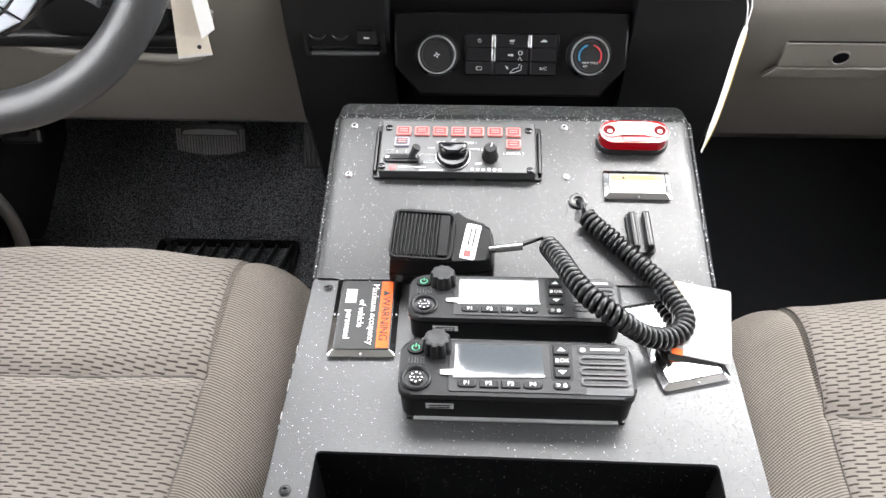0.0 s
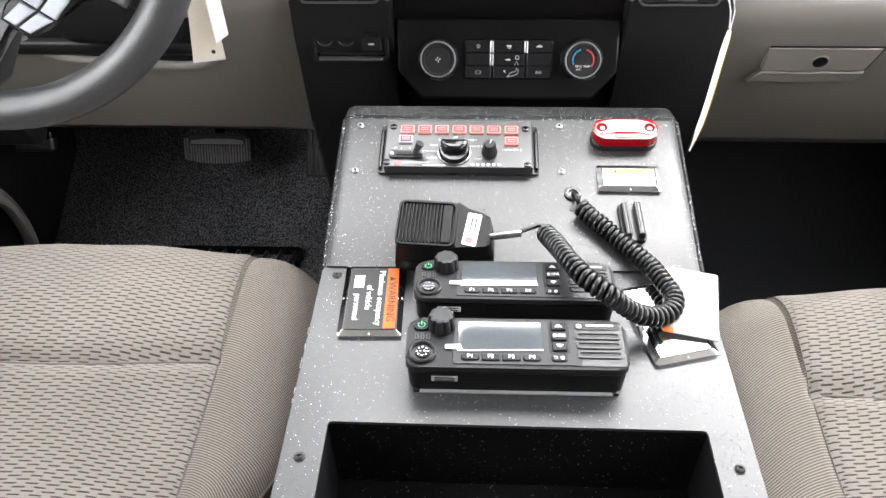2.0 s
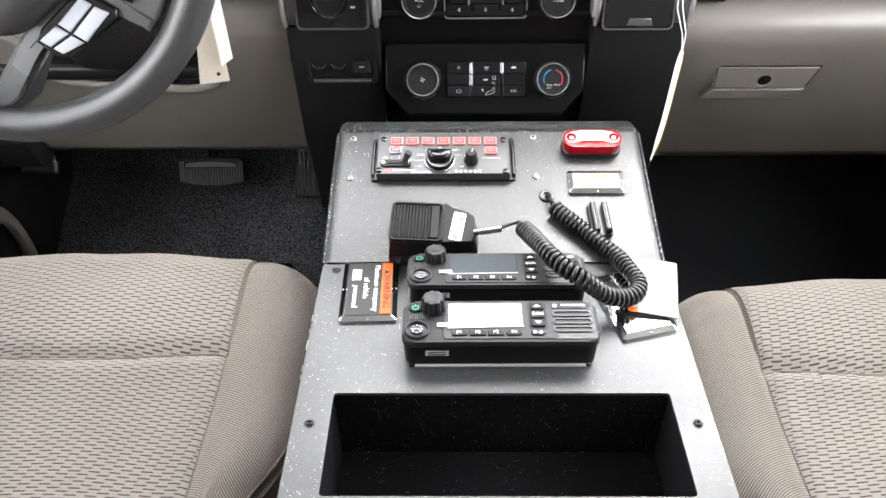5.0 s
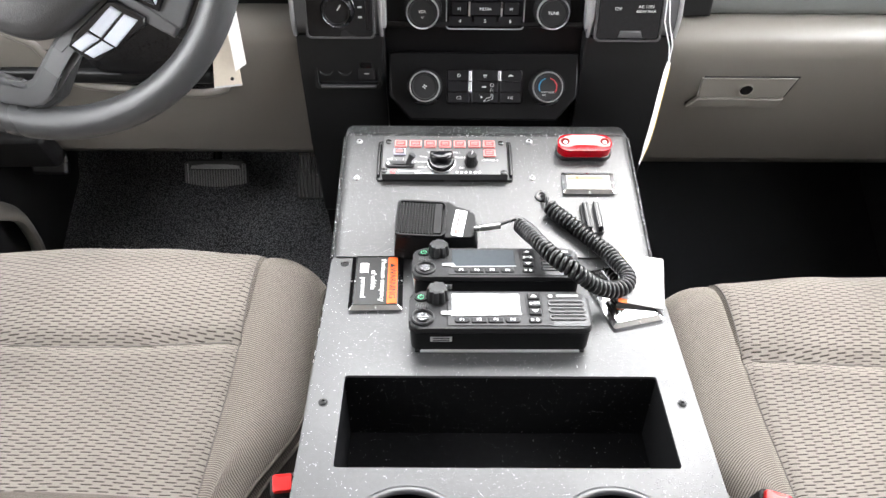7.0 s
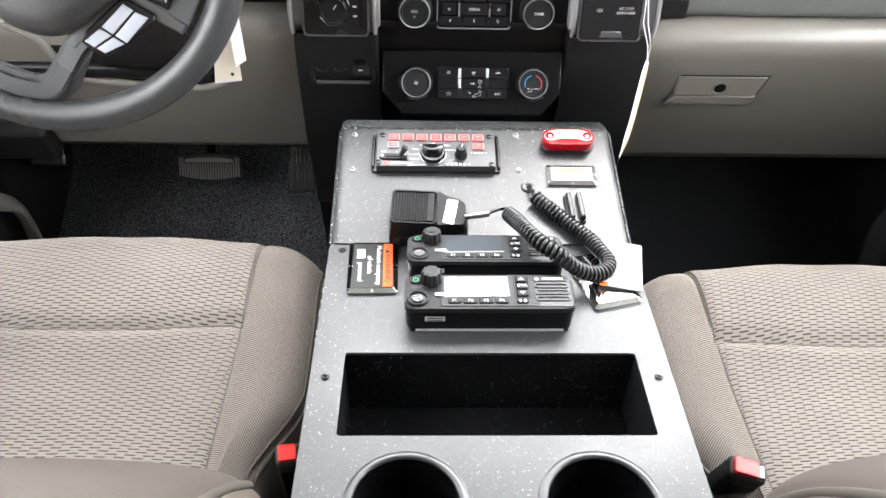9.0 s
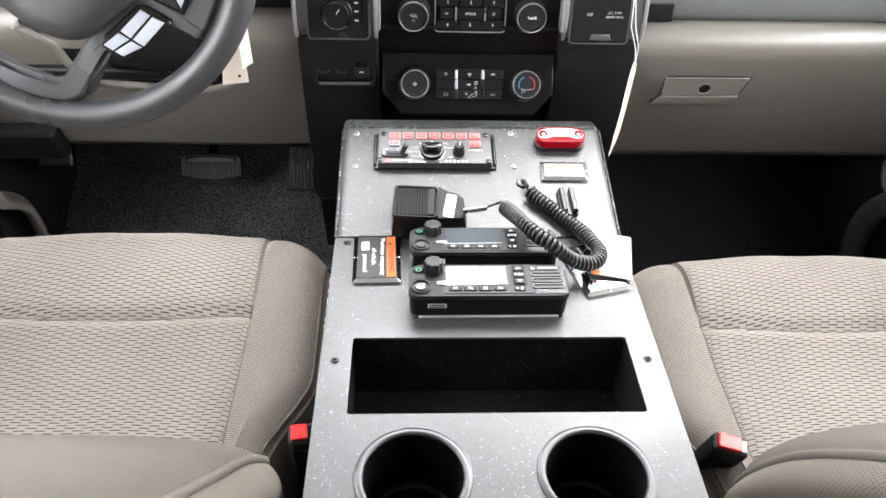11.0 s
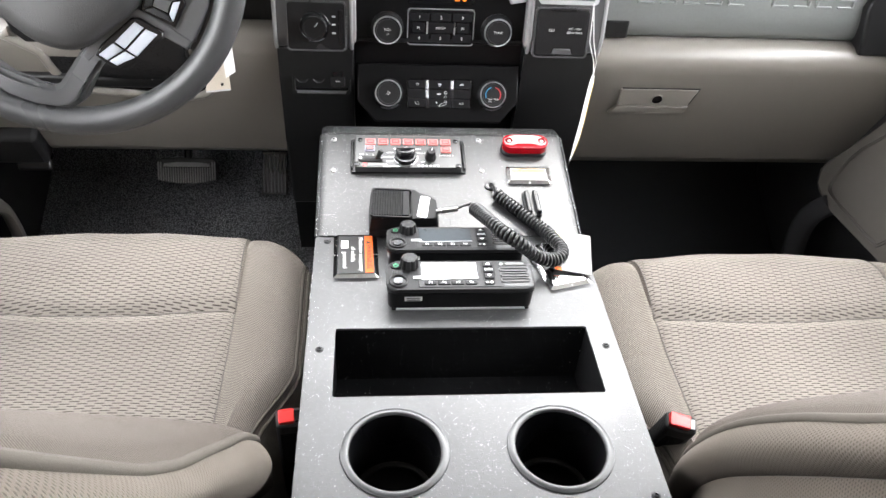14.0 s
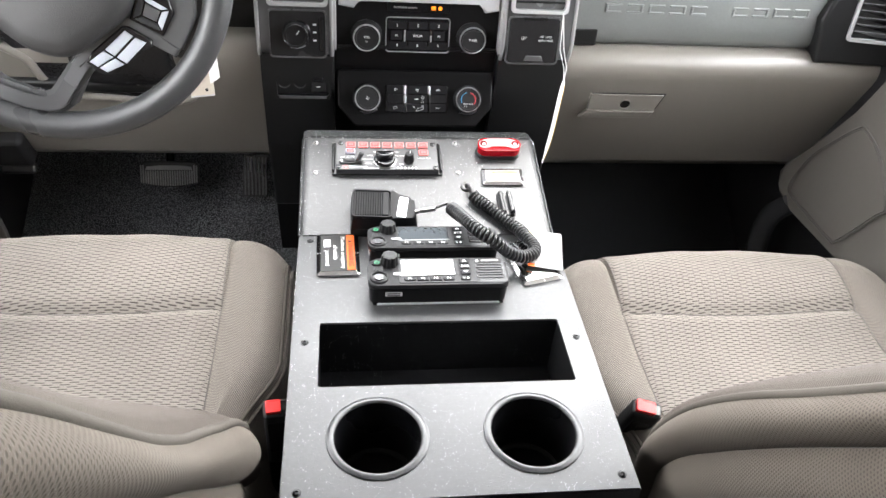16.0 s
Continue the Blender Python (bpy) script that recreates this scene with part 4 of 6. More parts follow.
climate = thing("climate_control", pose(0, 0.284, 0.5205, 63.7), "gloss black heater control panel with two round knobs", "control panel")
cl_pts = [(-0.123, 0.043), (0.121, 0.043), (0.121, -0.012), (0.094, -0.043), (-0.096, -0.043), (-0.123, -0.012)]
part("fascia", prism(cl_pts, -0.03, 0.0, 0.003, 3), STACK_BLACK, climate)
for s in (-1, 1):
    k = dial(climate, -0.077 if s < 0 else 0.0800, 0.0, 0.0195, 0.017, BLACK_MATT, BEAD_SILVER)
    if s < 0:
        for a in range(4):
            part("fan_mark", box(0.0022, 0.0012, 0.0003, at=pose(0, 0, 0.0157, 0, 0, 90 * a) @ pose(0.0018, 0.0004, 0)), PRINT_GREY, k)
    else:
        for nm, c0, c1, colr in (("cold_arc", 105, 205, (0.02, 0.22, 0.42)), ("hot_arc", 75, -35, (0.5, 0.02, 0.03))):
            am = material(nm, colr, 0.4, bump=0)
            part(nm, tube([(0.0112 * math.cos(radians(c0 + (c1 - c0) * i / 14)), 0.0112 * math.sin(radians(c0 + (c1 - c0) * i / 14)), 0.0158) for i in range(15)], 0.0008, 6), am, k)
        letters("MAX", 0.0034, -0.0045, -0.0066, 0.0158, PRINT_GREY, k)
        letters("A/C", 0.0034, -0.0045, -0.0100, 0.0158, PRINT_GREY, k)
        letters("MAX", 0.0034, 0.0045, -0.0066, 0.0158, PRINT_GREY, k)
pad3 = part("button_frame", prism(outline(0.0985, 0.0430, 0.004, 4), 0, 0.0015, 0.0006), BLACK_GLOSS, climate)
cols = [(-0.0332, 0.0290), (0.0005, 0.0350), (0.0335, 0.0280)]
for ci, (cx, cw) in enumerate(cols):
    for ri, cy in enumerate((0.0140, 0.0, -0.0140)):
        b = part("button", prism(outline(cw - 0.001, 0.0130, 0.001, 2), 0.0005, 0.0032, 0.0008), BLACK, pad3, at=pose(cx, cy, 0))
        if (ci, ri) == (2, 2):
            letters("A/C", 0.0046, 0, 0, 0.0033, PRINT_GREY, b)
        elif (ci, ri) == (0, 0):
            part("icon", join_bm(tube([(0.0017 * math.cos(radians(a)), 0.0017 * math.sin(radians(a)), 0.0034) for a in range(120, 421, 20)], 0.0003, 4), box(0.0005, 0.0022, 0.0003, at=pose(0, 0.0013, 0.0034))), PRINT_GREY, b)
        elif (ci, ri) == (1, 0):
            part("icon", join_bm(prism([(-0.0028, 0.001), (0.0028, 0.001), (0.0020, -0.0008), (-0.0020, -0.0008)], 0.0032, 0.0034), *[box(0.0004, 0.0018, 0.0003, at=pose(k * 0.0013, -0.0022, 0.0033)) for k in (-1, 0, 1)]), PRINT_GREY, b)
        elif (ci, ri) == (2, 0):
            part("icon", join_bm(prism([(-0.0035, -0.001), (0.0035, -0.001), (0.003, 0.0002), (0.001, 0.0014), (-0.0012, 0.0014), (-0.002, 0.0002), (-0.0035, 0)], 0.0032, 0.0034)), PRINT_GREY, b)
        elif (ci, ri) == (0, 2):
            part("icon", frame_bm(outline(0.0060, 0.0036, 0.001, 2), outline(0.0052, 0.0028, 0.0008, 2), 0.0032, 0.0034), PRINT_GREY, b)
        elif (ci, ri) == (1, 1):
            part("icon", join_bm(tube([(0.009 + 0.0021 * math.cos(radians(a)), 0.002 + 0.0021 * math.sin(radians(a)), 0.0034) for a in range(0, 361, 30)], 0.00035, 4), tube([(0.0065, -0.0062, 0.0034), (0.0085, -0.002, 0.0034), (0.0105, -0.0062, 0.0034)], 0.00035, 4),
                 prism([(-0.004, 0.0004), (0.0, 0.0004), (0.0, 0.0014), (0.002, -0.0004), (0.0, -0.0020), (0.0, -0.0010), (-0.004, -0.0010)], 0.0032, 0.0034)), PRINT_GREY, b)
        elif (ci, ri) == (1, 2):
            part("icon", join_bm(tube([(-0.0015, -0.0045, 0.0034), (0.002, -0.0005, 0.0034), (0.0075, 0.001, 0.0034), (0.0085, 0.0048, 0.0034)], 0.00035, 4), tube([(-0.0015, -0.0045, 0.0034), (0.003, -0.004, 0.0034), (0.010, -0.0015, 0.0034), (0.0105, 0.0040, 0.0034)], 0.00035, 4),
                 prism([(-0.0075, 0.003), (-0.0050, 0.0015), (-0.0055, 0.0006), (-0.003, -0.0006), (-0.004, 0.002)], 0.0032, 0.0034)), PRINT_GREY, b)
for x, y, hgt in ((-0.0185, 0.0135, 0.013), (0.0190, 0.0135, 0.013), (-0.0185, -0.0005, 0.013)):
    part("divider", box(0.0042, hgt, 0.0025, 0.0005, 1, at=pose(x, y, 0.0028)), STEEL_DARK, pad3)

radio_unit = thing("car_radio", pose(0, 0.3, 0.617, 84), "black truck radio with two chrome-ringed knobs and number keys", "radio")
part("fascia", prism(outline(0.246, 0.105, 0.004, 3), -0.02, 0.0015, 0.001, at=pose(-0.002, 0.030, 0)), STACK_BLACK, radio_unit)
kv = dial(radio_unit, -0.0790, 0.0, 0.0200, 0.018, BLACK_MATT, RING)
letters("VOL", 0.0052, 0, 0.001, 0.0168, WHITE, kv)
part("mark", tube([(0.0014 * math.cos(radians(a)), -0.0052 + 0.0014 * math.sin(radians(a)), 0.0168) for a in range(120, 421, 30)], 0.00025, 4), PRINT_GREY, kv)
kt = dial(radio_unit, 0.0800, 0.0, 0.0200, 0.018, BLACK_MATT, RING)
letters("TUNE", 0.0050, 0, 0, 0.0168, WHITE, kt)
part("keypad_edge", frame_bm(outline(0.0970, 0.0530, 0.005, 4), outline(0.0945, 0.0505, 0.004, 4), 0, 0.0034, at=pose(-0.002, 0.002, 0)), BEAD_SILVER, radio_unit)
keypad = part("keypad", prism(outline(0.094, 0.050, 0.004, 3), 0, 0.003, 0.001, at=pose(-0.002, 0.002, 0)), BLACK_GLOSS, radio_unit)
for i, (w, x, y) in enumerate([("1", -0.033, 0.0165), ("2", -0.002, 0.0165), ("3", 0.029, 0.0165), ("4", -0.033, -0.0135), ("5", -0.002, -0.0135), ("6", 0.029, -0.0135)]):
    b = part("key", prism(outline(0.0285, 0.0115, 0.0015, 2), 0.001, 0.0045, 0.0008), BLACK, keypad, at=pose(x, y, 0))
    letters(w, 0.0062, 0, 0, 0.0046, WHITE, b)
for w, x, wd in (("MEDIA", -0.002, 0.038), ("<<", -0.034, 0.018), (">>", 0.030, 0.018)):
    b = part("key", prism(outline(wd, 0.0150, 0.0015, 2), 0.001, 0.0055 if wd > 0.02 else 0.0045, 0.0008), BLACK, keypad, at=pose(x, 0.0015, 0))
    if wd > 0.02:
        letters(w, 0.0050, 0, 0, 0.0056, WHITE, b)
        for sx in (-1, 1):
            part("silver_bar", box(0.0022, 0.0175, 0.002, 0.0005, 1, at=pose(sx * 0.0198, 0, 0.0052)), STEEL, b)
    else:
        part("icon", join_bm(prism([(-0.002, -0.002), (0.0005, 0), (-0.002, 0.002)], 0.0045, 0.0047), box(0.0006, 0.004, 0.0003, at=pose(0.0012, 0, 0.0046))), PRINT_GREY, b)
part("lower_ledge", prism(outline(0.246, 0.006, 0.002, 2), 0, 0.004, 0.001, at=pose(-0.002, -0.0175, 0)), BLACK, radio_unit)
ind = part("indicator_strip", prism(outline(0.096, 0.0165, 0.004, 3), 0, 0.0025, 0.0008, at=pose(-0.002, 0.0425, 0)), BLACK_GLOSS, radio_unit)
letters("PASSENGER AIRBAG", 0.0038, -0.022, 0.0425, 0.0027, PRINT_GREY, ind)
AMBER = glow("amber_indicator", (0.9, 0.22, 0.01), 0.035)
part("warning_lamp", box(0.0068, 0.0056, 0.0004, at=pose(0.020, 0.0425, 0.0027)), AMBER, ind, "lit amber symbol")
part("warning_lamp", lathe([(0.0030, 0.0), (0.0030, 0.0004), (0.0, 0.0004)], 16, at=pose(0.030, 0.0425, 0.0025)), AMBER, ind, "lit amber symbol")
screen = thing("dash_display", pose(0, 0.303, 0.7035, 84), "dark dash display in a silver surround", "display")
part("surround", prism([(-0.120, 0.06), (-0.120, -0.040), (-0.098, -0.044), (-0.090, -0.030), (0.088, -0.030), (0.096, -0.046), (0.118, -0.042), (0.118, 0.06)], -0.01, 0.010, 0.003), SATIN_SILVER, screen, "silver surround")
part("screen", box(0.17, 0.09, 0.006, 0.002, 1, at=pose(-0.001, 0.022, 0.009)), BLACK_GLOSS, screen)

switch = thing("headlight_switch", pose(-0.179, 0.281, 0.6235, 82), "black headlight switch panel with a round knob", "switch")
part("plate", prism(outline(0.080, 0.066, 0.005, 3), -0.006, 0.002, 0.001), BLACK, switch)
part("bezel", frame_bm(outline(0.084, 0.070, 0.006, 4), outline(0.0795, 0.0655, 0.005, 4), -0.004, 0.0026), POD, switch)
k = dial(switch, -0.002, 0.0, 0.0175, 0.016, BLACK, STEEL_DARK)
part("pointer", box(0.0012, 0.007, 0.0004, at=pose(0.003, 0.005, 0.0148, 0, 0, -35)), PRINT_GREY, k)
for y in (0.014, 0.003, -0.009):
    part("mark", box(0.0050, 0.0022, 0.0004, at=pose(0.0245, y, 0.0022)), PRINT_GREY, switch)
part("dimmer", box(0.0075, 0.048, 0.003, 0.001, 1, at=pose(0.0345, 0, 0.002)), BLACK_GLOSS, switch)
outlet = thing("power_outlet", pose(0.172, 0.281, 0.6225, 82), "black power outlet cover with white lettering", "outlet")
part("flap", prism(outline(0.076, 0.066, 0.004, 3), -0.006, 0.004, 0.0015), BLACK, outlet)
part("bezel", frame_bm(outline(0.082, 0.072, 0.006, 4), outline(0.0775, 0.0675, 0.005, 4), -0.004, 0.0026), POD, outlet)
part("hinge", box(0.036, 0.004, 0.003, 0.001, 1, at=pose(0, 0.033, 0.004)), BLACK_GLOSS, outlet)
part("catch", prism([(-0.015, -0.004), (0.015, -0.004), (0.012, 0.004), (-0.012, 0.004)], 0.0035, 0.006, 0.001, at=pose(0.002, -0.026, 0)), WHEEL_SILVER, outlet)
letters("12V", 0.0056, -0.016, 0.004, 0.0041, PRINT_GREY, outlet)
letters("AC 110V", 0.0050, 0.018, 0.0065, 0.0041, PRINT_GREY, outlet)
letters("400W MAX", 0.0048, 0.018, 0.001, 0.0041, PRINT_GREY, outlet)
usb = thing("accessory_port_panel", pose(-0.176, 0.2945, 0.538, 85), "dark recessed switch and port panel in the centre stack", "control panel")
part("bezel", frame_bm(outline(0.086, 0.050, 0.005, 3), outline(0.078, 0.041, 0.004, 3), -0.004, 0.0032), DASH_DARK, usb, "charcoal bezel of the port panel")
part("back", box(0.080, 0.043, 0.002, at=pose(0, 0, -0.0030)), BLACK_GLOSS, usb)
for x in (-0.028, -0.004):
    sock = part("socket", lathe([(0.0095, -0.004), (0.0098, 0.0006), (0.0090, 0.0014), (0.0080, 0.0004), (0.0076, -0.003)], 24, ring=True, at=pose(x, 0.002, 0.001)), RIM_GREY, usb, "dark socket ring")
    part("socket_cap", lathe([(0.0076, -0.003), (0.0074, 0.0002), (0.0, 0.0006)], 24, at=pose(x, 0.002, 0.001)), BLACK_MATT, sock)
port = part("port", box(0.022, 0.028, 0.005, 0.0012, 2, at=pose(0.024, 0.002, 0.0005)), BLACK_MATT, usb)
part("port_lid", box(0.016, 0.009, 0.002, 0.0008, 1, at=pose(0.024, 0.008, 0.0035)), BLACK_GLOSS, port)
part("port_mark", box(0.0060, 0.0016, 0.0004, at=pose(0.024, -0.004, 0.0032)), PRINT_GREY, port)
part("lip", box(0.072, 0.0032, 0.007, 0.0014, 2, at=pose(0, -0.0215, 0.0020)), POD, usb, "grey lower lip")


def air_vent(at, w, h, slats):
    v = thing("air_vent", at, "dark slatted air vent with a chrome edge", "air vent", "air vents")
    part("housing", frame_bm(outline(w, h, 0.006, 3), outline(w - 0.010, h - 0.010, 0.004, 3), -0.02, 0.004), SATIN_SILVER, v, "bright silver frame")
    part("back", box(w - 0.006, h - 0.006, 0.002, at=pose(0, 0, -0.018)), BLACK, v)
    first = part("slat", box(w - 0.009, 0.012, 0.0016, 0.0006, 1), BLACK, v, at=pose(0, -h / 2 + 0.012, -0.006, 35))
    for i in range(1, slats):
        twin(first, pose(0, -h / 2 + 0.012 + (h - 0.02) * i / slats, -0.006, 35))
    return v


air_vent(pose(-0.178, 0.287, 0.7015, 84), 0.086, 0.075, 5)
air_vent(pose(0.176, 0.287, 0.704, 84), 0.086, 0.080, 5)
air_vent(pose(0.735, 0.293, 0.672, 84, 0, -12), 0.095, 0.085, 6)
part("vent_housing", prism([(0.0, 0.0), (0.155, 0.0), (0.155, 0.115), (0.005, 0.115), (-0.012, 0.07)], -0.10, 0.008, 0.006, 3, at=pose(0.652, 0.306, 0.589, 84, 0, -4)), DASH_DARK, dash)
part("trim_block", box(0.052, 0.02, 0.028, 0.003, 2, at=pose(0.259, 0.332, 0.6135)), DASH_DARK, dash)
# embossed word mark on the trim panel, as plain raised bars
for i in range(10):
    if i != 5:
        x0 = 0.289 + 0.0345 * i
        part("embossed_bar", join_bm(box(0.026, 0.004, 0.0030, 0.0008, 1, at=pose(x0 + 0.013, 0.3232, 0.667)), box(0.026, 0.004, 0.0030, 0.0008, 1, at=pose(x0 + 0.013, 0.3225, 0.656)),
             box(0.0045, 0.004, 0.010, 0.0008, 1, at=pose(x0 + 0.002 + 0.022 * (i % 2), 0.3228, 0.6615))), DASH_GREY, dash)

glove = thing("glove_box_latch", pose(0.357, 0.327, 0.498, 107), "taupe glove box latch with a round key hole", "latch")
latch_pts = [(-0.0620, -0.0165), (0.0560, -0.0165), (0.0650, 0.0210), (-0.0655, 0.0210)]
part("plate", prism(rounded([inset(latch_pts, 0.001)[i] for i in range(4)], 1), -0.006, 0.0022, 0.0018, 3), DASH_BEIGE, glove)
part("gap", prism([(x + 0.0024, y + 0.0024) for x, y in inset(latch_pts, 0.0008)], -0.006, 0.0008, 0), BLACK_MATT, glove)
part("lock_ring", lathe([(0.0100, 0.002), (0.0100, 0.0036), (0.0092, 0.0042), (0.0084, 0.0034), (0.0084, 0.001)], 28, ring=True), DASH_BEIGE, glove)
part("key_hole", lathe([(0.0084, 0.0015), (0.0084, 0.0033), (0.0, 0.0033)], 28), BLACK_GLOSS, glove)
part("finger_scoop", prism([(-0.064, -0.009), (0.062, -0.009), (0.066, 0.010), (-0.052, 0.010)], -0.004, 0.0022, 0.0021, 3, at=pose(-0.0085, -0.0275, -0.0014, 8)), DASH_BEIGE, glove)

# ---- pedals and footwell ----
brake = thing("brake_pedal", pose(-0.467, 0.557, 0.203, 62), "worn grey ribbed rubber brake pedal", "pedal")
part("pad", prism([(-0.057, -0.016), (-0.040, -0.022), (0.0, -0.025), (0.040, -0.022), (0.057, -0.016), (0.059, 0.012), (0.056, 0.022), (0.049, 0.027), (-0.049, 0.027), (-0.056, 0.022), (-0.059, 0.012)], -0.012, 0.0, 0.003), PEDAL_GAP, brake)
part("upper_band", prism([(-0.046, 0.010), (0.046, 0.010), (0.043, 0.0165), (0.020, 0.019), (-0.020, 0.019), (-0.043, 0.0165)], -0.001, 0.0035, 0.0012), GREY_RUBBER, brake)
for i in range(24):
    x = -0.0545 + 0.109 * i / 23
    low = -0.0225 + 0.007 * (abs(x) / 0.055) ** 2
    high = 0.009 if abs(x) < 0.047 else 0.020
    part("rib", box(0.0027, high - low, 0.0040, 0.0009, 1, at=pose(x, (low + high) / 2, 0.0015)), GREY_RUBBER, brake)
part("arm", tube([(0.0, 0.0, -0.012), (0.0, 0.10, -0.03), (0.0, 0.25, -0.03)], 0.008, 8), BLACK, brake)
gas = thing("accelerator_pedal", pose(-0.300, 0.585, 0.178, 60), "black ribbed accelerator pedal", "pedal")
part("pad", prism([(-0.028, -0.04), (0.024, -0.04), (0.027, 0.05), (-0.024, 0.05)], -0.012, 0.002, 0.003), RUBBER, gas)
for i in range(7):
    part("rib", box(0.003, 0.078, 0.003, 0.0008, 1, at=pose(-0.021 + 0.0072 * i, 0.004, 0.003)), PEDAL_RIB, gas)
part("arm", tube([(0.0, 0.03, -0.010), (0.0, 0.16, -0.03)], 0.007, 8), BLACK, gas)
park = thing("parking_brake_pedal", pose(-0.70, 0.455, 0.290, 60), "black parking brake pedal", "pedal")
part("pad", box(0.060, 0.035, 0.014, 0.005, 2), RUBBER, park)
part("arm", tube([(0.0, 0.0, -0.006), (0.0, 0.20, -0.02)], 0.007, 8), BLACK, park)
grille = thing("floor_vent_grille", pose(-0.445, 0.430, ZF), "black slotted plastic grille on the carpet before the seat", "vent")
part("frame", frame_bm(outline(0.235, 0.090, 0.01, 3), outline(0.220, 0.076, 0.006, 3), 0, 0.012), BLACK, grille)
s0 = part("slat", box(0.005, 0.078, 0.010, 0.001, 1), RIM_GREY, grille, at=pose(-0.098, 0, 0.006, 0, 0, -12))
for i in range(1, 9):
    twin(s0, pose(-0.098 + 0.0245 * i, 0, 0.006, 0, 0, -12))


def rounded_line(pts, n=5):
    """A smooth open line through points."""
    v = [Vector(p) for p in pts]
    out = []
    for i in range(len(v) - 1):
        p0, p1, p2, p3 = v[max(0, i - 1)], v[i], v[i + 1], v[min(len(v) - 1, i + 2)]
        for j in range(n):
            t = j / n
            out.append(0.5 * (2 * p1 + (p2 - p0) * t + (2 * p0 - 5 * p1 + 4 * p2 - p3) * t * t + (3 * p1 - p0 - 3 * p2 + p3) * t ** 3))
    return out + [v[-1]]


def door_panel(side):
    """Lower door trim: an outline in y and z, leaning in towards the floor."""
    pts = [(-0.9, 0.31), (0.141, 0.318), (0.284, 0.307), (0.338, 0.308), (0.354, 0.318), (0.366, 0.343), (0.361, 0.364), (0.304, 0.455), (0.278, 0.512), (0.246, 0.595), (0.225, 0.80), (-0.9, 0.80)]
    bm = bmesh.new()
    lean = lambda z: 0.705 + 0.24 * max(0.0, z - 0.34)
    a = [bm.verts.new((side * lean(z), y, z)) for y, z in pts]
    b = [bm.verts.new((side * (HALF + 0.01), y, z)) for y, z in pts]
    n = len(pts)
    bm.faces.new(a)
    bm.faces.new(b[::-1])
    for i in range(n):
        bm.faces.new((a[i], a[(i + 1) % n], b[(i + 1) % n], b[i]))
    bmesh.ops.bevel(bm, geom=[e for e in bm.edges if all(v in a for v in e.verts)], offset=0.012, segments=3, profile=0.5, affect="EDGES")
    d = thing("door_panel", pose(0, 0, 0), "taupe plastic lower door trim with a recessed panel line", "door trim", "door trims")
    part("trim", bm, DOOR_SHADED, d)
    line = [(0.252, 0.497), (0.282, 0.455), (0.307, 0.413), (0.316, 0.372), (0.314, 0.340), (0.296, 0.329), (0.230, 0.330), (0.160, 0.333), (0.138, 0.345), (0.105, 0.42), (0.100, 0.44), (0.17, 0.487), (0.232, 0.504)]
    for k, r in ((1.0, 0.0016), (0.955, 0.0013)):
        loop = [(0.215 + (y - 0.215) * k, 0.41 + (z - 0.41) * k) for y, z in line]
        part("panel_groove", tube(rounded([(side * (lean(z) - 0.0004), y, z) for y, z in loop], 4), r, 6, closed=True), DOOR_LINE, d, "dark line round the inset panel")
    part("pull_loop", tube(rounded_line([(side * 0.703, 0.300, 0.06), (side * 0.703, 0.322, 0.14), (side * 0.703, 0.337, 0.207), (side * 0.706, 0.331, 0.262), (side * 0.712, 0.298, 0.312)]), 0.010, 12, flat=2.0), LOOP_SHADED, d, "grey loop under the trim, shade put into its colour")
    return d


door_panel(1)
sill = thing("sill_trim", pose(0, 0, 0), "taupe curved pull on the driver's door", "door trim")
part("loop", tube(rounded_line([(-0.745, 0.392, 0.09), (-0.745, 0.404, 0.147), (-0.745, 0.398, 0.20), (-0.745, 0.378, 0.245), (-0.75, 0.33, 0.285)]), 0.010, 12, flat=2.0), DASH_BEIGE, sill)
part("plinth", box(0.10, 0.30, 0.06, 0.015, 3, at=pose(-0.755, 0.28, 0.075)), BLACK_MATT, sill)

# ---- seat belt buckles ----
def buckle(at, w):
    b = thing("seat_belt_buckle", at, "black seat belt buckle with a red release button", "buckle", "seat belt buckles")
    body = part("housing", prism(outline(w, 0.022, 0.005, 3), -0.125, 0.0, 0.003, 2), BLACK_MATT, b)
    part("release_button", prism(outline(w - 0.012, 0.016, 0.002, 2), -0.002, 0.005, 0.0010, 2, at=pose(-0.003, 0, 0)), RED, b, "bright red release button")
    part("slot", box(0.007, 0.013, 0.003, 0.0005, 1, at=pose(w / 2 - 0.006, 0, 0.0005)), BLACK_GLOSS, b)
    part("panel_line", box(0.022, 0.0012, 0.075, 0.0004, 1, at=pose(0, -0.0112, -0.055)), BLACK, b)
    part("stem", box(0.028, 0.006, 0.16, 0.002, 1, at=pose(0, 0, -0.195)), BLACK, b)
    return b


buckle(pose(-0.1905, -0.224, 0.393, 14, 0, 8), 0.029)
buckle(pose(0.244, -0.236, 0.384, 14, 10, -12), 0.036)

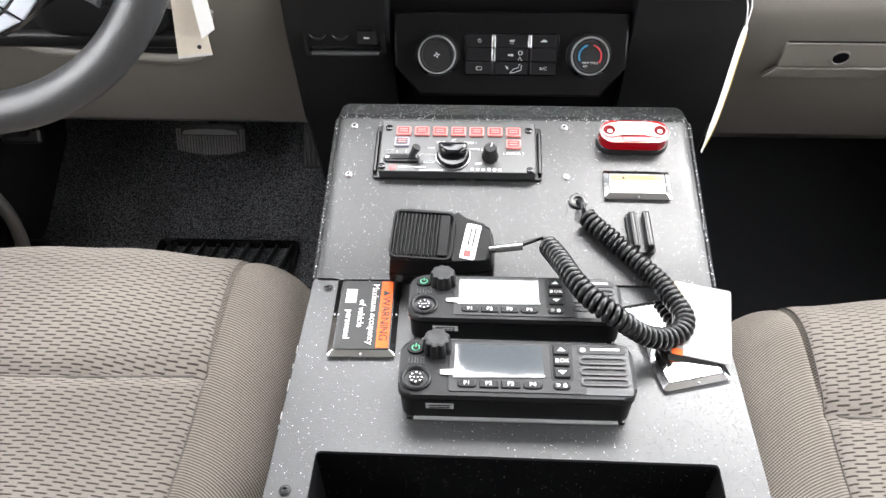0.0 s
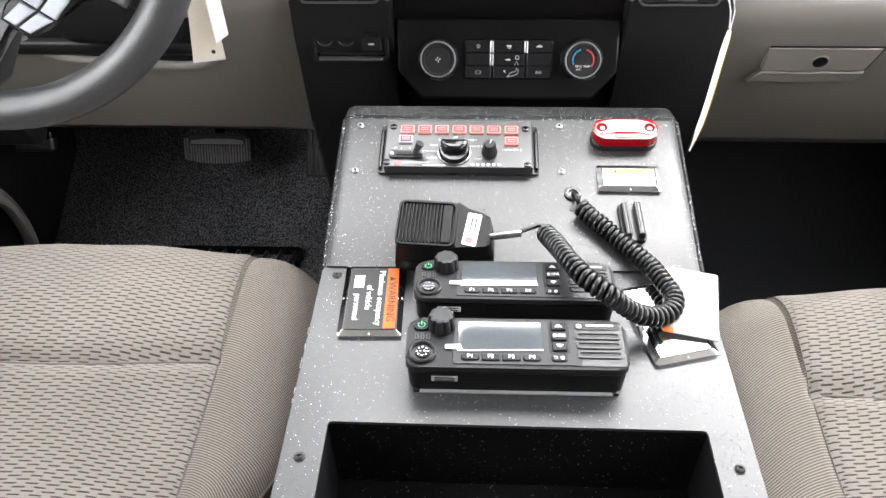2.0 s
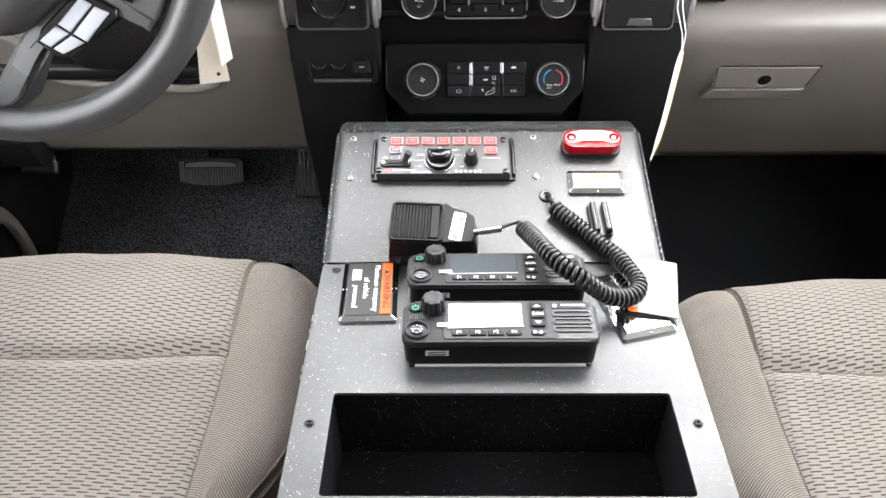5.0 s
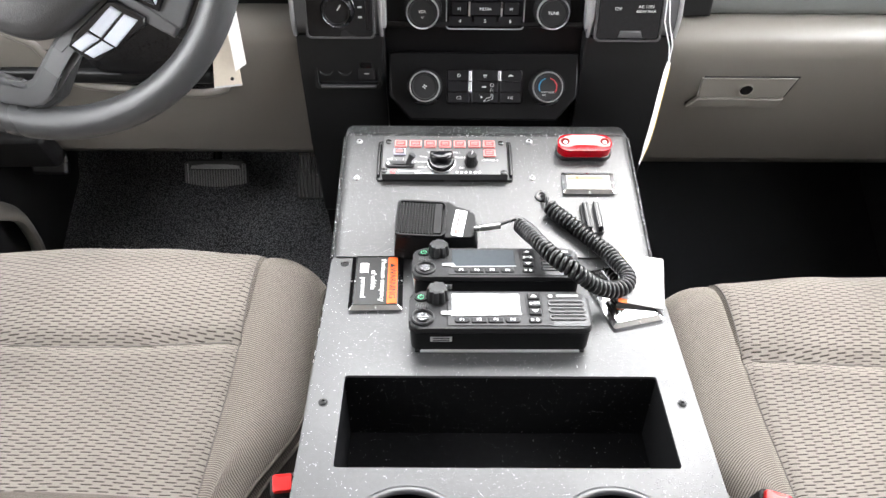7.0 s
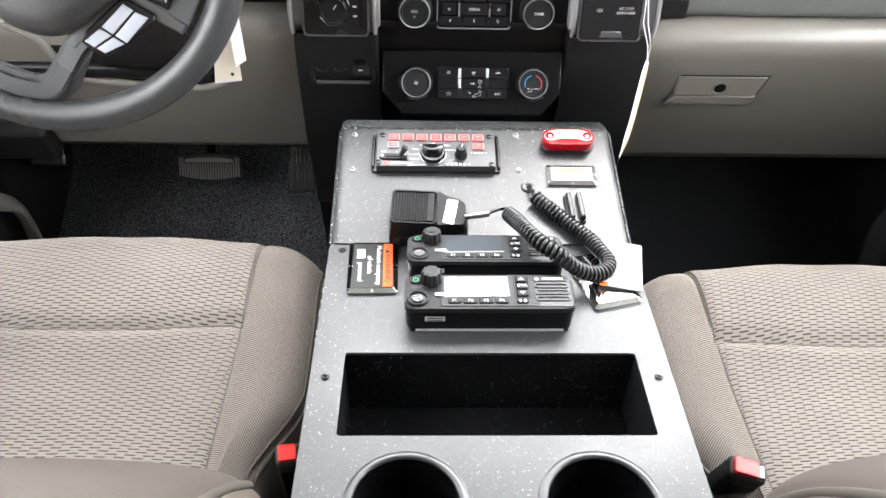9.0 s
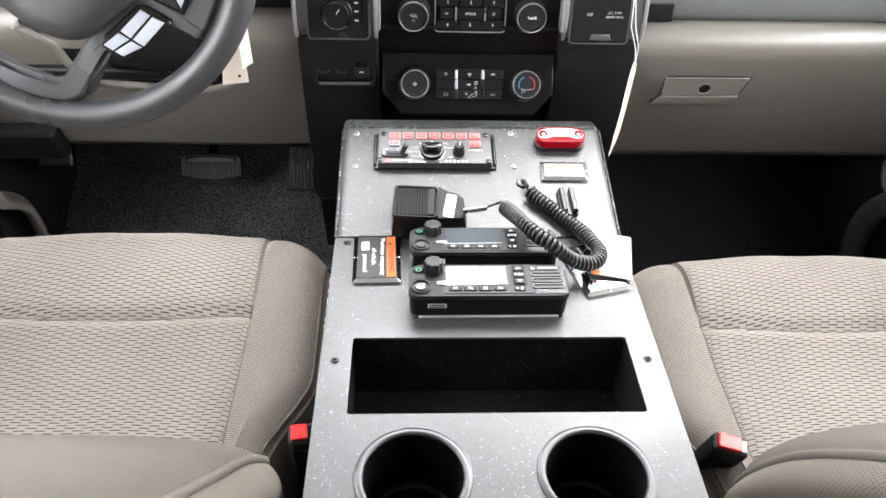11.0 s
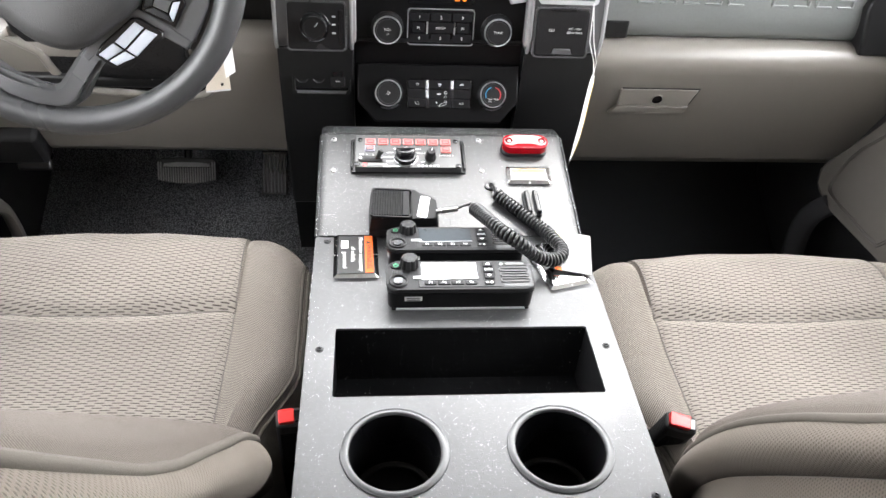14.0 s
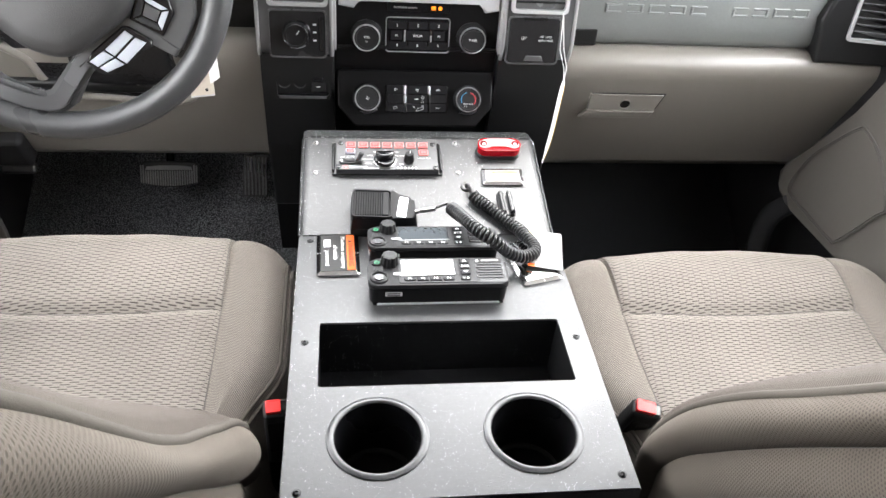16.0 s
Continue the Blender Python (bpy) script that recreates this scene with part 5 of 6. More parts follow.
# ---- equipment on the console ----
KNOB_BLACK = material("soft_black_knob", (0.012, 0.012, 0.013), 0.45, vary=0.2, bump=0.15, bump_scale=1200, spec=0.3)
FROSTED = material("frosted_card", (0.26, 0.26, 0.256), 0.55, vary=0.12, bump=0.2, bump_scale=200, spec=0.3)
MIC_BLACK = material("deep_black_plastic", (0.006, 0.006, 0.0065), 0.42, vary=0.2, bump=0.15, bump_scale=1200, spec=0.13)
FACEPLATE = material("charcoal_faceplate", (0.030, 0.031, 0.033), 0.42, vary=0.15, bump=0.25, bump_scale=1500)
PINK = material("lit_red_button", (0.42, 0.045, 0.045), 0.35, vary=0.1, bump=0.0, spec=0.2)
PINK_EDGE = material("pale_red_button_edge", (0.60, 0.20, 0.19), 0.35, vary=0.05, bump=0.0, spec=0.2)
LILAC = material("pale_grey_button", (0.30, 0.29, 0.36), 0.35, vary=0.1, bump=0.0)
GREEN = material("green_power_mark", (0.05, 0.42, 0.20), 0.4, vary=0.05, bump=0.0)
ORANGE = material("orange_warning_band", (0.70, 0.11, 0.015), 0.45, vary=0.08, bump=0.0, spec=0.2)
LABEL_BLACK = material("black_label_film", (0.02, 0.02, 0.02), 0.35, vary=0.1, bump=0.0, spec=0.2)
FILM = material("grey_display_glass", (0.06, 0.068, 0.075), 0.06, vary=0.1, bump=0.0, rough_vary=0.02, spec=1.0, coat=0.8)
PLASTIC_FILM = material("clear_film_edge", (0.32, 0.325, 0.33), 0.2, vary=0.1, bump=0.2, bump_scale=300)
MIRROR = material("mirror_label_back", (0.75, 0.75, 0.76), 0.06, metal=1.0, vary=0.04, bump=0.15, bump_scale=60, rough_vary=0.03)
RED_LENS = material("red_lens", (0.27, 0.0015, 0.006), 0.10, vary=0.1, bump=0.0, spec=0.35, rough_vary=0.02)
WELL_RED = material("deep_red_well", (0.10, 0.002, 0.004), 0.6, vary=0.2, bump=0.0, spec=0.1)
LENS_GLINT = material("painted_lens_glint", (0.72, 0.34, 0.33), 0.14, vary=0.05, bump=0.0, coat=0.6)


def screw(parent, at, r=0.0038, mat=None, dark=BLACK_GLOSS):
    k = part("screw", lathe([(r, -0.001), (r, 0.0006), (r * 0.85, 0.0016), (r * 0.5, 0.0021), (r * 0.42, 0.0021), (r * 0.38, 0.0008), (0.0, 0.0008)], 18), mat or STEEL, parent, at=at)
    return k


for x, s in ((-0.1545, 0.172), (-0.154, 0.1126), (0.0513, 0.1735), (0.0509, 0.1139)):
    k = screw(console, ON_SLOPE @ pose(x, s, 0.002))
    part("socket", lathe([(0.0017, 0.0012), (0.0017, 0.0023), (0.0, 0.0023)], 6), BLACK, k)
for x, y in ((-0.158, -0.18), (0.158, -0.18), (-0.158, 0.010), (-0.158, -0.377), (0.158, -0.372)):
    k = screw(console, pose(x, y, FLAT), 0.0036, KNOB_BLACK)
    part("washer", lathe([(0.0044, 0.0), (0.0044, 0.0005), (0.0034, 0.0006), (0.0034, 0.0)], 18, ring=True), BLACK, k)
# siren controller
SIREN_FACE = material("semi_gloss_charcoal_face", (0.030, 0.0305, 0.032), 0.30, vary=0.1, bump=0.1, bump_scale=1500, spec=0.6, rough_vary=0.02)
siren = thing("siren_controller", ON_SLOPE @ pose(-0.0512, 0.139, 0.002), "black siren control box with red buttons and rotary knobs", "siren controller")
part("bracket", prism(outline(0.159, 0.0625, 0.002, 2), 0, 0.003, 0.0006), BLACK, siren)
for s in (-1, 1):
    part("bracket_flange", box(0.004, 0.050, 0.007, 0.001, 1, at=pose(s * 0.0775, -0.002, 0.0035)), BLACK, siren)
part("faceplate", prism(outline(0.1465, 0.0610, 0.0015, 2), 0.001, 0.012, 0.0008), SIREN_FACE, siren, "charcoal faceplate with white markings")
ZS = 0.0121


def at_siren(zx, zy):
    return (-0.1033 + (zx - 373) * 0.000227 + 0.0512, 0.156 - (zy - 155) * 0.000272 - 0.139)


key_bm = lambda: prism(outline(0.0140, 0.0105, 0.001, 2), 0.0, 0.0022, 0.0006)
for zx, zy, mt in [(373 + 76.8 * i, 155, PINK) for i in range(7)] + [(369, 203, LILAC), (834, 209, PINK)]:
    x, y = at_siren(zx, zy)
    b = part("push_button", key_bm(), PINK_EDGE if mt is PINK else LILAC, siren, "red push button with pale edge" if mt is PINK else "pale lilac push button", at=pose(x, y, ZS))
    part("legend_window", prism(outline(0.0108, 0.0072, 0.0006, 2), 0.002, 0.0026, 0), mt if mt is PINK else FACEPLATE, b)
    for k in (-1, 1):
        part("legend_bar", box(0.0078, 0.0011, 0.0002, at=pose(0, 0.0013 * k, 0.0027)), PINK_EDGE, b)
for zx, zy in ((309, 140), (293, 310), (897, 145), (902, 318)):
    x, y = at_siren(zx, zy)
    part("corner_screw", lathe([(0.0036, 0.0), (0.0036, 0.0008), (0.0026, 0.0014), (0.0012, 0.0014), (0.001, 0.0004), (0.0, 0.0004)], 18), BLACK_GLOSS, siren, at=pose(x, y, ZS))
x, y = at_siren(373, 276)
slide = part("slide_plate", prism(outline(0.034, 0.0085, 0.0040, 5), 0.0, 0.0022, 0.0008), KNOB_BLACK, siren, at=pose(x, y, ZS))
part("slide_slot", box(0.018, 0.0042, 0.0012, 0.0004, 1, at=pose(0, 0, 0.0026)), BLACK_MATT, slide)
for k in (-1, 1):
    part("slide_screw", lathe([(0.0018, 0.002), (0.0018, 0.0032), (0.0, 0.0032)], 12, at=pose(k * 0.0135, 0, 0)), STEEL_DARK, slide)
part("lever", join_bm(tube([(0.0085, 0.0, 0.002), (0.0150, 0.0035, 0.0140)], lambda s: 0.0026 + 0.0016 * s, 14)), FACEPLATE, slide, "black toggle lever")
x, y = at_siren(585, 262)
rot = part("selector_knob", lathe([(0.0158, 0.0), (0.0158, 0.0012), (0.0150, 0.0022), (0.0146, 0.0050), (0.0138, 0.0060), (0.0, 0.0060)], 40), BLACK_GLOSS, siren, "large black selector knob", at=pose(x, y, ZS))
part("chrome_ring", lathe([(0.0156, 0.0004), (0.0163, 0.0004), (0.0163, 0.0014), (0.0156, 0.0016)], 40, ring=True), STEEL_DARK, rot)
part("grip", prism([(-0.0135, -0.0005), (-0.0132, 0.0050), (0.0132, 0.0050), (0.0135, -0.0005), (0.0105, -0.0055), (0.0050, -0.0085), (-0.0050, -0.0085), (-0.0105, -0.0055)], 0.0055, 0.0130, 0.0030, 3, at=pose(0, 0.0030, 0)), BLACK_GLOSS, rot)
x, y = at_siren(738, 262)
kn = part("volume_knob", lathe([(0.0078, 0.0), (0.0080, 0.003), (0.0066, 0.0045), (0.0060, 0.0135), (0.0052, 0.0145), (0.0, 0.0145)], 48, flutes=14, depth=0.10), BLACK_MATT, siren, "fluted black knob", at=pose(x, y, ZS))
part("pointer", box(0.0006, 0.0048, 0.0003, at=pose(0.001, 0.0026, 0.0147, 0, 0, -15)), WHITE, kn)
for i in range(6):
    x, y = at_siren(665 + 23 * i, 317)
    part("indicator_dot", lathe([(0.0015, 0.0), (0.0015, 0.0004), (0.0, 0.0004)], 12), WHITE, siren, at=pose(x, y, ZS))
for w, zx, zy in (("OFF", 320, 243), ("1", 352, 243), ("2", 389, 243), ("WAIL", 493, 228), ("YELP", 530, 202), ("HF", 587, 190), ("TONE 1", 655, 202), ("TONE 2", 680, 231),
                  ("STANDBY", 480, 258), ("RADIO", 488, 288), ("OFF", 690, 292), ("1", 795, 247), ("SPEAKER", 834, 247), ("2", 874, 247)):
    x, y = at_siren(zx, zy)
    letters(w, 0.0036, x, y, ZS + 0.0001, PRINT_GREY, siren)
x, y = at_siren(338, 312)
part("maker_mark", box(0.006, 0.0055, 0.0003, at=pose(x, y, ZS + 0.0001)), RED, siren, "small red mark")
for zx, zy, ln in ((418, 310, 0.026), (498, 322, 0.022)):
    x, y = at_siren(zx, zy)
    part("maker_bar", box(ln, 0.0013, 0.0003, at=pose(x, y, ZS + 0.0001)), PRINT_GREY, siren)

# microphone
mic = thing("hand_microphone", ON_SLOPE @ pose(0, 0, 0.002), "black palm microphone with ribbed front and coiled cord", "microphone")
mic_pts = [(-0.100, -0.003), (-0.105, 0.004), (-0.104, 0.047), (-0.099, 0.054), (-0.056, 0.051), (-0.046, 0.047), (-0.022, 0.041), (-0.0165, 0.035), (-0.0155, 0.008), (-0.021, 0.001), (-0.045, -0.003), (-0.056, -0.005)]
part("back_shell", prism(rounded(mic_pts, 3), 0.001, 0.016, 0.003, 2), MIC_BLACK, mic)
mc = (-0.062, 0.024)
inner = [(mc[0] + (x - mc[0]) * 0.985, mc[1] + (y - mc[1]) * 0.975) for x, y in rounded(mic_pts, 3)]
def mic_top(pts):
    bm = prism(pts, 0.0165, 0.0355, 0.0, 2)
    for v in bm.verts:
        if v.co.z > 0.03:
            f = smoothstep(-0.052, -0.018, v.co.x)
            v.co.z -= 0.004 * f
            v.co.x = mc[0] + (v.co.x - mc[0]) * 0.95
            v.co.y = mc[1] + (v.co.y - mc[1]) * 0.91
    bmesh.ops.bevel(bm, geom=[e for e in bm.edges if all(v.co.z > 0.03 for v in e.verts)], offset=0.004, segments=4, profile=0.5, affect="EDGES")
    return bm
part("front_shell", mic_top(inner), MIC_BLACK, mic)
TILT_MIC = pose(-0.0765, 0.0235, 0.0357, 0, 0, -3)
part("grille_frame", frame_bm(outline(0.053, 0.0475, 0.006, 5), outline(0.0495, 0.044, 0.005, 5), -0.002, 0.0028, at=TILT_MIC), MIC_BLACK, mic)
rb = part("grille_rib", box(0.0019, 0.0415, 0.0034, 0.0008, 2), MIC_BLACK, mic, at=TILT_MIC @ pose(-0.0232, 0, 0.0012))
for i in range(1, 12):
    twin(rb, TILT_MIC @ pose(-0.0232 + 0.0032 * i, 0, 0.0012))
part("talk_button", prism(outline(0.0088, 0.041, 0.0012, 2), 0, 0.0030, 0.0008, at=TILT_MIC @ pose(0.0180, 0, 0)), MIC_BLACK, mic, "smooth talk button")
lab = part("label", prism(outline(0.0125, 0.0345, 0.0014, 3), 0, 0.0006, 0, at=pose(-0.0360, 0.0195, 0.0341, 0, 4, -10)), PAPER_WHITE, mic, "white maker's label")
part("label_mark", box(0.0058, 0.0062, 0.0003, 0.0, 1, at=pose(-0.0385, 0.0075, 0.0349, 0, 4, -10)), RED, lab)
for dx in (-0.0019, 0.0019):
    part("label_bar", box(0.0015, 0.0180, 0.0003, at=pose(-0.0360 + dx + 0.0012, 0.0236, 0.0349, 0, 4, -10)), BLACK, lab)
inv = ON_SLOPE.inverted()
def on_mic(*p):
    return pose(0, 0, -0.002) @ inv @ Vector(p)
A, B = on_mic(-0.0200, 0.0250, 0.4865), on_mic(0.0075, 0.0260, 0.4905)
part("ferrule", tube([A, B], 0.0033, 16), STEEL, mic, "bright metal cord sleeve")
lead = [on_mic(*p) for p in [(0.0070, 0.0262, 0.4925), (0.0150, 0.0300, 0.4930), (0.0225, 0.0340, 0.4930), (0.0285, 0.0335, 0.4915), (0.0300, 0.0280, 0.4900)]]
part("lead", tube(lead, 0.0021, 10), RUBBER, mic)
way_world = [(0.0275, 0.0290, 0.4905), (0.0360, 0.0080, 0.4950), (0.0450, -0.0220, 0.5030), (0.0570, -0.0430, 0.5035), (0.0740, -0.0545, 0.4975), (0.0960, -0.0560, 0.4800), (0.1140, -0.0520, 0.4700), (0.1300, -0.0420, 0.4660),
             (0.1365, -0.0260, 0.4650), (0.1320, -0.0080, 0.4640), (0.1225, 0.0160, 0.4630)]
way = [Vector(p) for p in way_world] + [ON_SLOPE @ Vector((x, s, 0.0105)) for x, s in ((0.1040, 0.0221), (0.0861, 0.0418), (0.0722, 0.0562), (0.0655, 0.0660))]


def smooth_line(pts, steps):
    """A Catmull-Rom line through points, at even steps."""
    out = []
    for i in range(len(pts) - 1):
        p0, p1, p2, p3 = pts[max(0, i - 1)], pts[i], pts[i + 1], pts[min(len(pts) - 1, i + 2)]
        for k in range(steps):
            t = k / steps
            out.append(0.5 * (2 * p1 + (p2 - p0) * t + (2 * p0 - 5 * p1 + 4 * p2 - p3) * t * t + (3 * p1 - p0 - 3 * p2 + p3) * t ** 3))
    return out + [pts[-1]]


fine = smooth_line(way, 60)
acc = [0.0]
for a, b in zip(fine, fine[1:]):
    acc.append(acc[-1] + (b - a).length)
turns = int(acc[-1] / 0.0053)
coil, up, idx = [], None, 0
for i in range(turns * 14 + 1):
    d = acc[-1] * i / (turns * 14)
    while idx < len(acc) - 2 and acc[idx + 1] < d:
        idx += 1
    t = (fine[idx + 1] - fine[idx]).normalized()
    c = fine[idx] + t * (d - acc[idx])
    up = t.orthogonal() if up is None else (up - t * up.dot(t))
    up.normalize()
    sd = t.cross(up)
    a = 2 * math.pi * i / 14
    r = 0.0066 * (1 + 0.05 * math.sin(d * 90))
    coil.append(pose(0, 0, -0.002) @ inv @ (c + up * (r * math.cos(a)) + sd * (r * math.sin(a))))
part("coiled_cord", tube(coil, 0.0024, 8), RUBBER, mic, "black coiled cord")
tail = [coil[-1], pose(0, 0, -0.002) @ Vector((0.0635, 0.0735, 0.0125)), pose(0, 0, -0.002) @ Vector((0.0625, 0.0800, 0.0110)), pose(0, 0, -0.002) @ Vector((0.0605, 0.0855, 0.004))]
part("cord_end", tube(smooth_line(tail, 6), 0.0023, 10), RUBBER, mic)
grommet = thing("cable_grommet", ON_SLOPE @ pose(0.0605, 0.0862, 0.002), "round black rubber grommet in the console plate", "grommet")
part("ring", lathe([(0.0085, 0.0), (0.0082, 0.0018), (0.0065, 0.0026), (0.0045, 0.0020), (0.0042, 0.0003), (0.0, 0.0003)], 28), RUBBER, grommet)

clip = thing("microphone_clip", ON_SLOPE @ pose(0.1135, 0.0515, 0.002, 0, 0, 3), "black metal microphone hanging clip", "clip")
part("base", prism(outline(0.0225, 0.0430, 0.004, 4), 0, 0.004, 0.0012), BLACK, clip)
for s in (-1, 1):
    part("rail", prism([(-0.0030, -0.0185), (0.0030, -0.0185), (0.0030, 0.0185), (-0.0030, 0.0185)], 0.003, 0.011, 0.0018, 3, at=pose(s * 0.0062, 0.0, 0)), BLACK, clip, "shiny clip rail")
    part("rail_lip", box(0.0022, 0.037, 0.0018, 0.0005, 1, at=pose(s * 0.0042, 0.0, 0.0108)), BLACK, clip)

# marker lamp
lamp = thing("marker_lamp", ON_SLOPE @ pose(0.1148, 0.1560, 0.002), "red oval marker lamp with two fixing screws", "marker lamp")
part("base", prism(outline(0.0670, 0.0290, 0.0140, 8), 0, 0.006, 0.0015), RUBBER, lamp)
part("lens", prism(outline(0.0645, 0.0265, 0.0130, 10), 0.005, 0.0170, 0.004, 4), RED_LENS, lamp, "glossy red plastic lens")
# pale shape that paints the glint on top of the red lens
top_pts = [(-0.0305, -0.0005), (-0.0292, 0.0055), (-0.0225, 0.0098), (-0.0130, 0.0112), (0.0130, 0.0112), (0.0225, 0.0098), (0.0292, 0.0055), (0.0305, -0.0005),
           (0.0285, -0.0055), (0.0215, -0.0078), (0.0160, -0.0066), (0.0100, -0.0036), (-0.0100, -0.0036), (-0.0160, -0.0066), (-0.0215, -0.0078), (-0.0285, -0.0055)]
part("top_glint", prism(top_pts, 0.0150, 0.0182, 0.0012, 2), LENS_GLINT, lamp, "pale glint painted on top of the red lens")
for s in (-1, 1):
    part("screw_well", lathe([(0.0056, 0.0), (0.0055, 0.0010), (0.0050, 0.0012), (0.0045, 0.0008), (0.0, 0.0008)], 28), WELL_RED, lamp, "round red screw well", at=pose(s * 0.0235, 0.0008, 0.0176))
    part("fixing_screw", lathe([(0.0024, 0.0), (0.0024, 0.0008), (0.0010, 0.0012), (0.0, 0.0004)], 14), STEEL, lamp, at=pose(s * 0.0232, -0.0008, 0.0182))
part("lens_facet", prism([(-0.0105, -0.0125), (0.0105, -0.0125), (0.0125, -0.0060), (-0.0125, -0.0060)], 0.0120, 0.0176, 0.0008, 2), RED_LENS, lamp)


# chrome-framed plaques
def plaque(at, w, h, label):
    p = thing("warning_plaque", at, label, "plaque", "warning plaques")
    bm = frame_bm(outline(w, h, 0.003, 3), outline(w - 0.009, h - 0.009, 0.001, 3), 0.0, 0.006)
    for v in bm.verts:
        if v.co.z > 0.003 and (abs(v.co.x) > w / 2 - 0.004 or abs(v.co.y) > h / 2 - 0.004):
            v.co.z = 0.0032
    part("bevelled_frame", bm, CHROME, p, "bevelled chrome frame")
    part("backing", box(w - 0.008, h - 0.008, 0.004, at=pose(0, 0, 0.0022)), BLACK, p)
    for a, b, ang in ((w / 2 - 0.003, 0, 90), (-w / 2 + 0.003, 0, 90), (0, h / 2 - 0.003, 0), (0, -h / 2 + 0.003, 0)):
        part("frame_tab", box(0.0022, 0.0046, 0.0022, 0.0005, 1, at=pose(a, b, 0.0036, 0, 0, ang)), STEEL, p)
    return p


pl = plaque(pose(-0.1215, -0.0220, FLAT, 0, 0, 1.5), 0.0545, 0.086, "black occupancy warning plaque in a chrome frame")
film = part("label_face", box(0.0425, 0.074, 0.001, at=pose(0, 0, 0.0050)), LABEL_BLACK, pl, "black label face")
part("orange_band", box(0.0100, 0.072, 0.0004, at=pose(0.0163, 0, 0.0057)), ORANGE, film, "orange warning band")
part("triangle", prism([(-0.0032, -0.0026), (0.0032, -0.0026), (0, 0.0032)], 0.0058, 0.0062, at=pose(0.0163, 0.0225, 0, 0, 0, -90)), LABEL_BLACK, film)
letters("WARNING", 0.0098, 0.0163, -0.0055, 0.0062, LABEL_BLACK, film, rot=-90)
for w, x, y in (("Maximum occupancy", 0.0065, 0.0), ("of vehicle", -0.0035, 0.0), ("personnel", -0.0135, -0.0115)):
    letters(w, 0.0078, x, y, 0.0058, WHITE, film, rot=-90)
part("number_box", box(0.0088, 0.015, 0.0004, at=pose(-0.0135, 0.0195, 0.0057)), WHITE, film)
letters("5", 0.0090, -0.0135, 0.0195, 0.0061, BLACK_MATT, film, rot=-90)

ps = plaque(ON_SLOPE @ pose(0.1152, 0.1040, 0.002, 0, 0, 0), 0.0610, 0.0320, "small white warning plaque in a chrome frame")
film = part("label_face", box(0.0500, 0.0210, 0.001, at=pose(0, 0, 0.0050)), material("white_label_film", (0.42, 0.42, 0.415), 0.35, vary=0.03, bump=0, spec=0.3), ps, "white label face")
part("amber_band", box(0.0480, 0.0062, 0.0004, at=pose(0, 0.0065, 0.0057)), material("pale_amber_band", (0.42, 0.27, 0.085), 0.4, bump=0, spec=0.3), film)
letters("WARNING", 0.0052, 0.004, 0.0065, 0.0060, material("faded_brown_print", (0.30, 0.20, 0.08), 0.6, bump=0, spec=0.1), film)
part("triangle", prism([(-0.0018, -0.0016), (0.0018, -0.0016), (0, 0.0018)], 0.0058, 0.0062, at=pose(-0.0125, 0.0065, 0)), LABEL_BLACK, film)

pr = plaque(pose(0.1285, -0.0405, FLAT, 0, 0, 15), 0.0550, 0.088, "mirror-bright chrome plaque lying askew under a white card")
part("label_face", box(0.0430, 0.076, 0.001, at=pose(0, 0, 0.0050)), MIRROR, pr, "mirror-bright face")
card = thing("plastic_card", pose(0.1510, -0.0250, FLAT + 0.0095, 2, 3, -11), "white translucent card lying over a chrome plaque", "card")
part("sheet", prism(outline(0.0465, 0.076, 0.002, 3), 0, 0.0012, 0), FROSTED, card)
part("yellow_strip", box(0.0085, 0.024, 0.0003, at=pose(-0.018, 0.0255, 0.0014)), material("pale_yellow_strip", (0.78, 0.68, 0.36), 0.5, bump=0), card)
part("red_corner", box(0.0085, 0.0055, 0.0006, at=pose(-0.0180, -0.0362, 0.0014)), ORANGE, card, "orange red corner")
part("grey_dot", lathe([(0.0022, 0.0), (0.0022, 0.0003), (0.0, 0.0003)], 14, at=pose(-0.0115, -0.030, 0.0012)), PRINT_GREY, card)
for dx, ln in ((-0.002, 0.007), (0.006, 0.006)):
    part("faint_bar", box(ln, 0.0050, 0.0003, at=pose(dx, -0.028, 0.0013)), material("faint_print", (0.68, 0.68, 0.68), 0.5, bump=0), card)

for y, ln in ((-0.055, 0.010), (-0.072, 0.006), (-0.090, 0.014), (-0.118, 0.008), (-0.128, 0.005)):
    part("paint_chip", box(0.0009, ln * 0.8, 0.0022, 0.0004, 1, at=pose(-W2 - 0.0016, y, FLAT - 0.003)), STEEL, console, "bare metal chip on the edge")


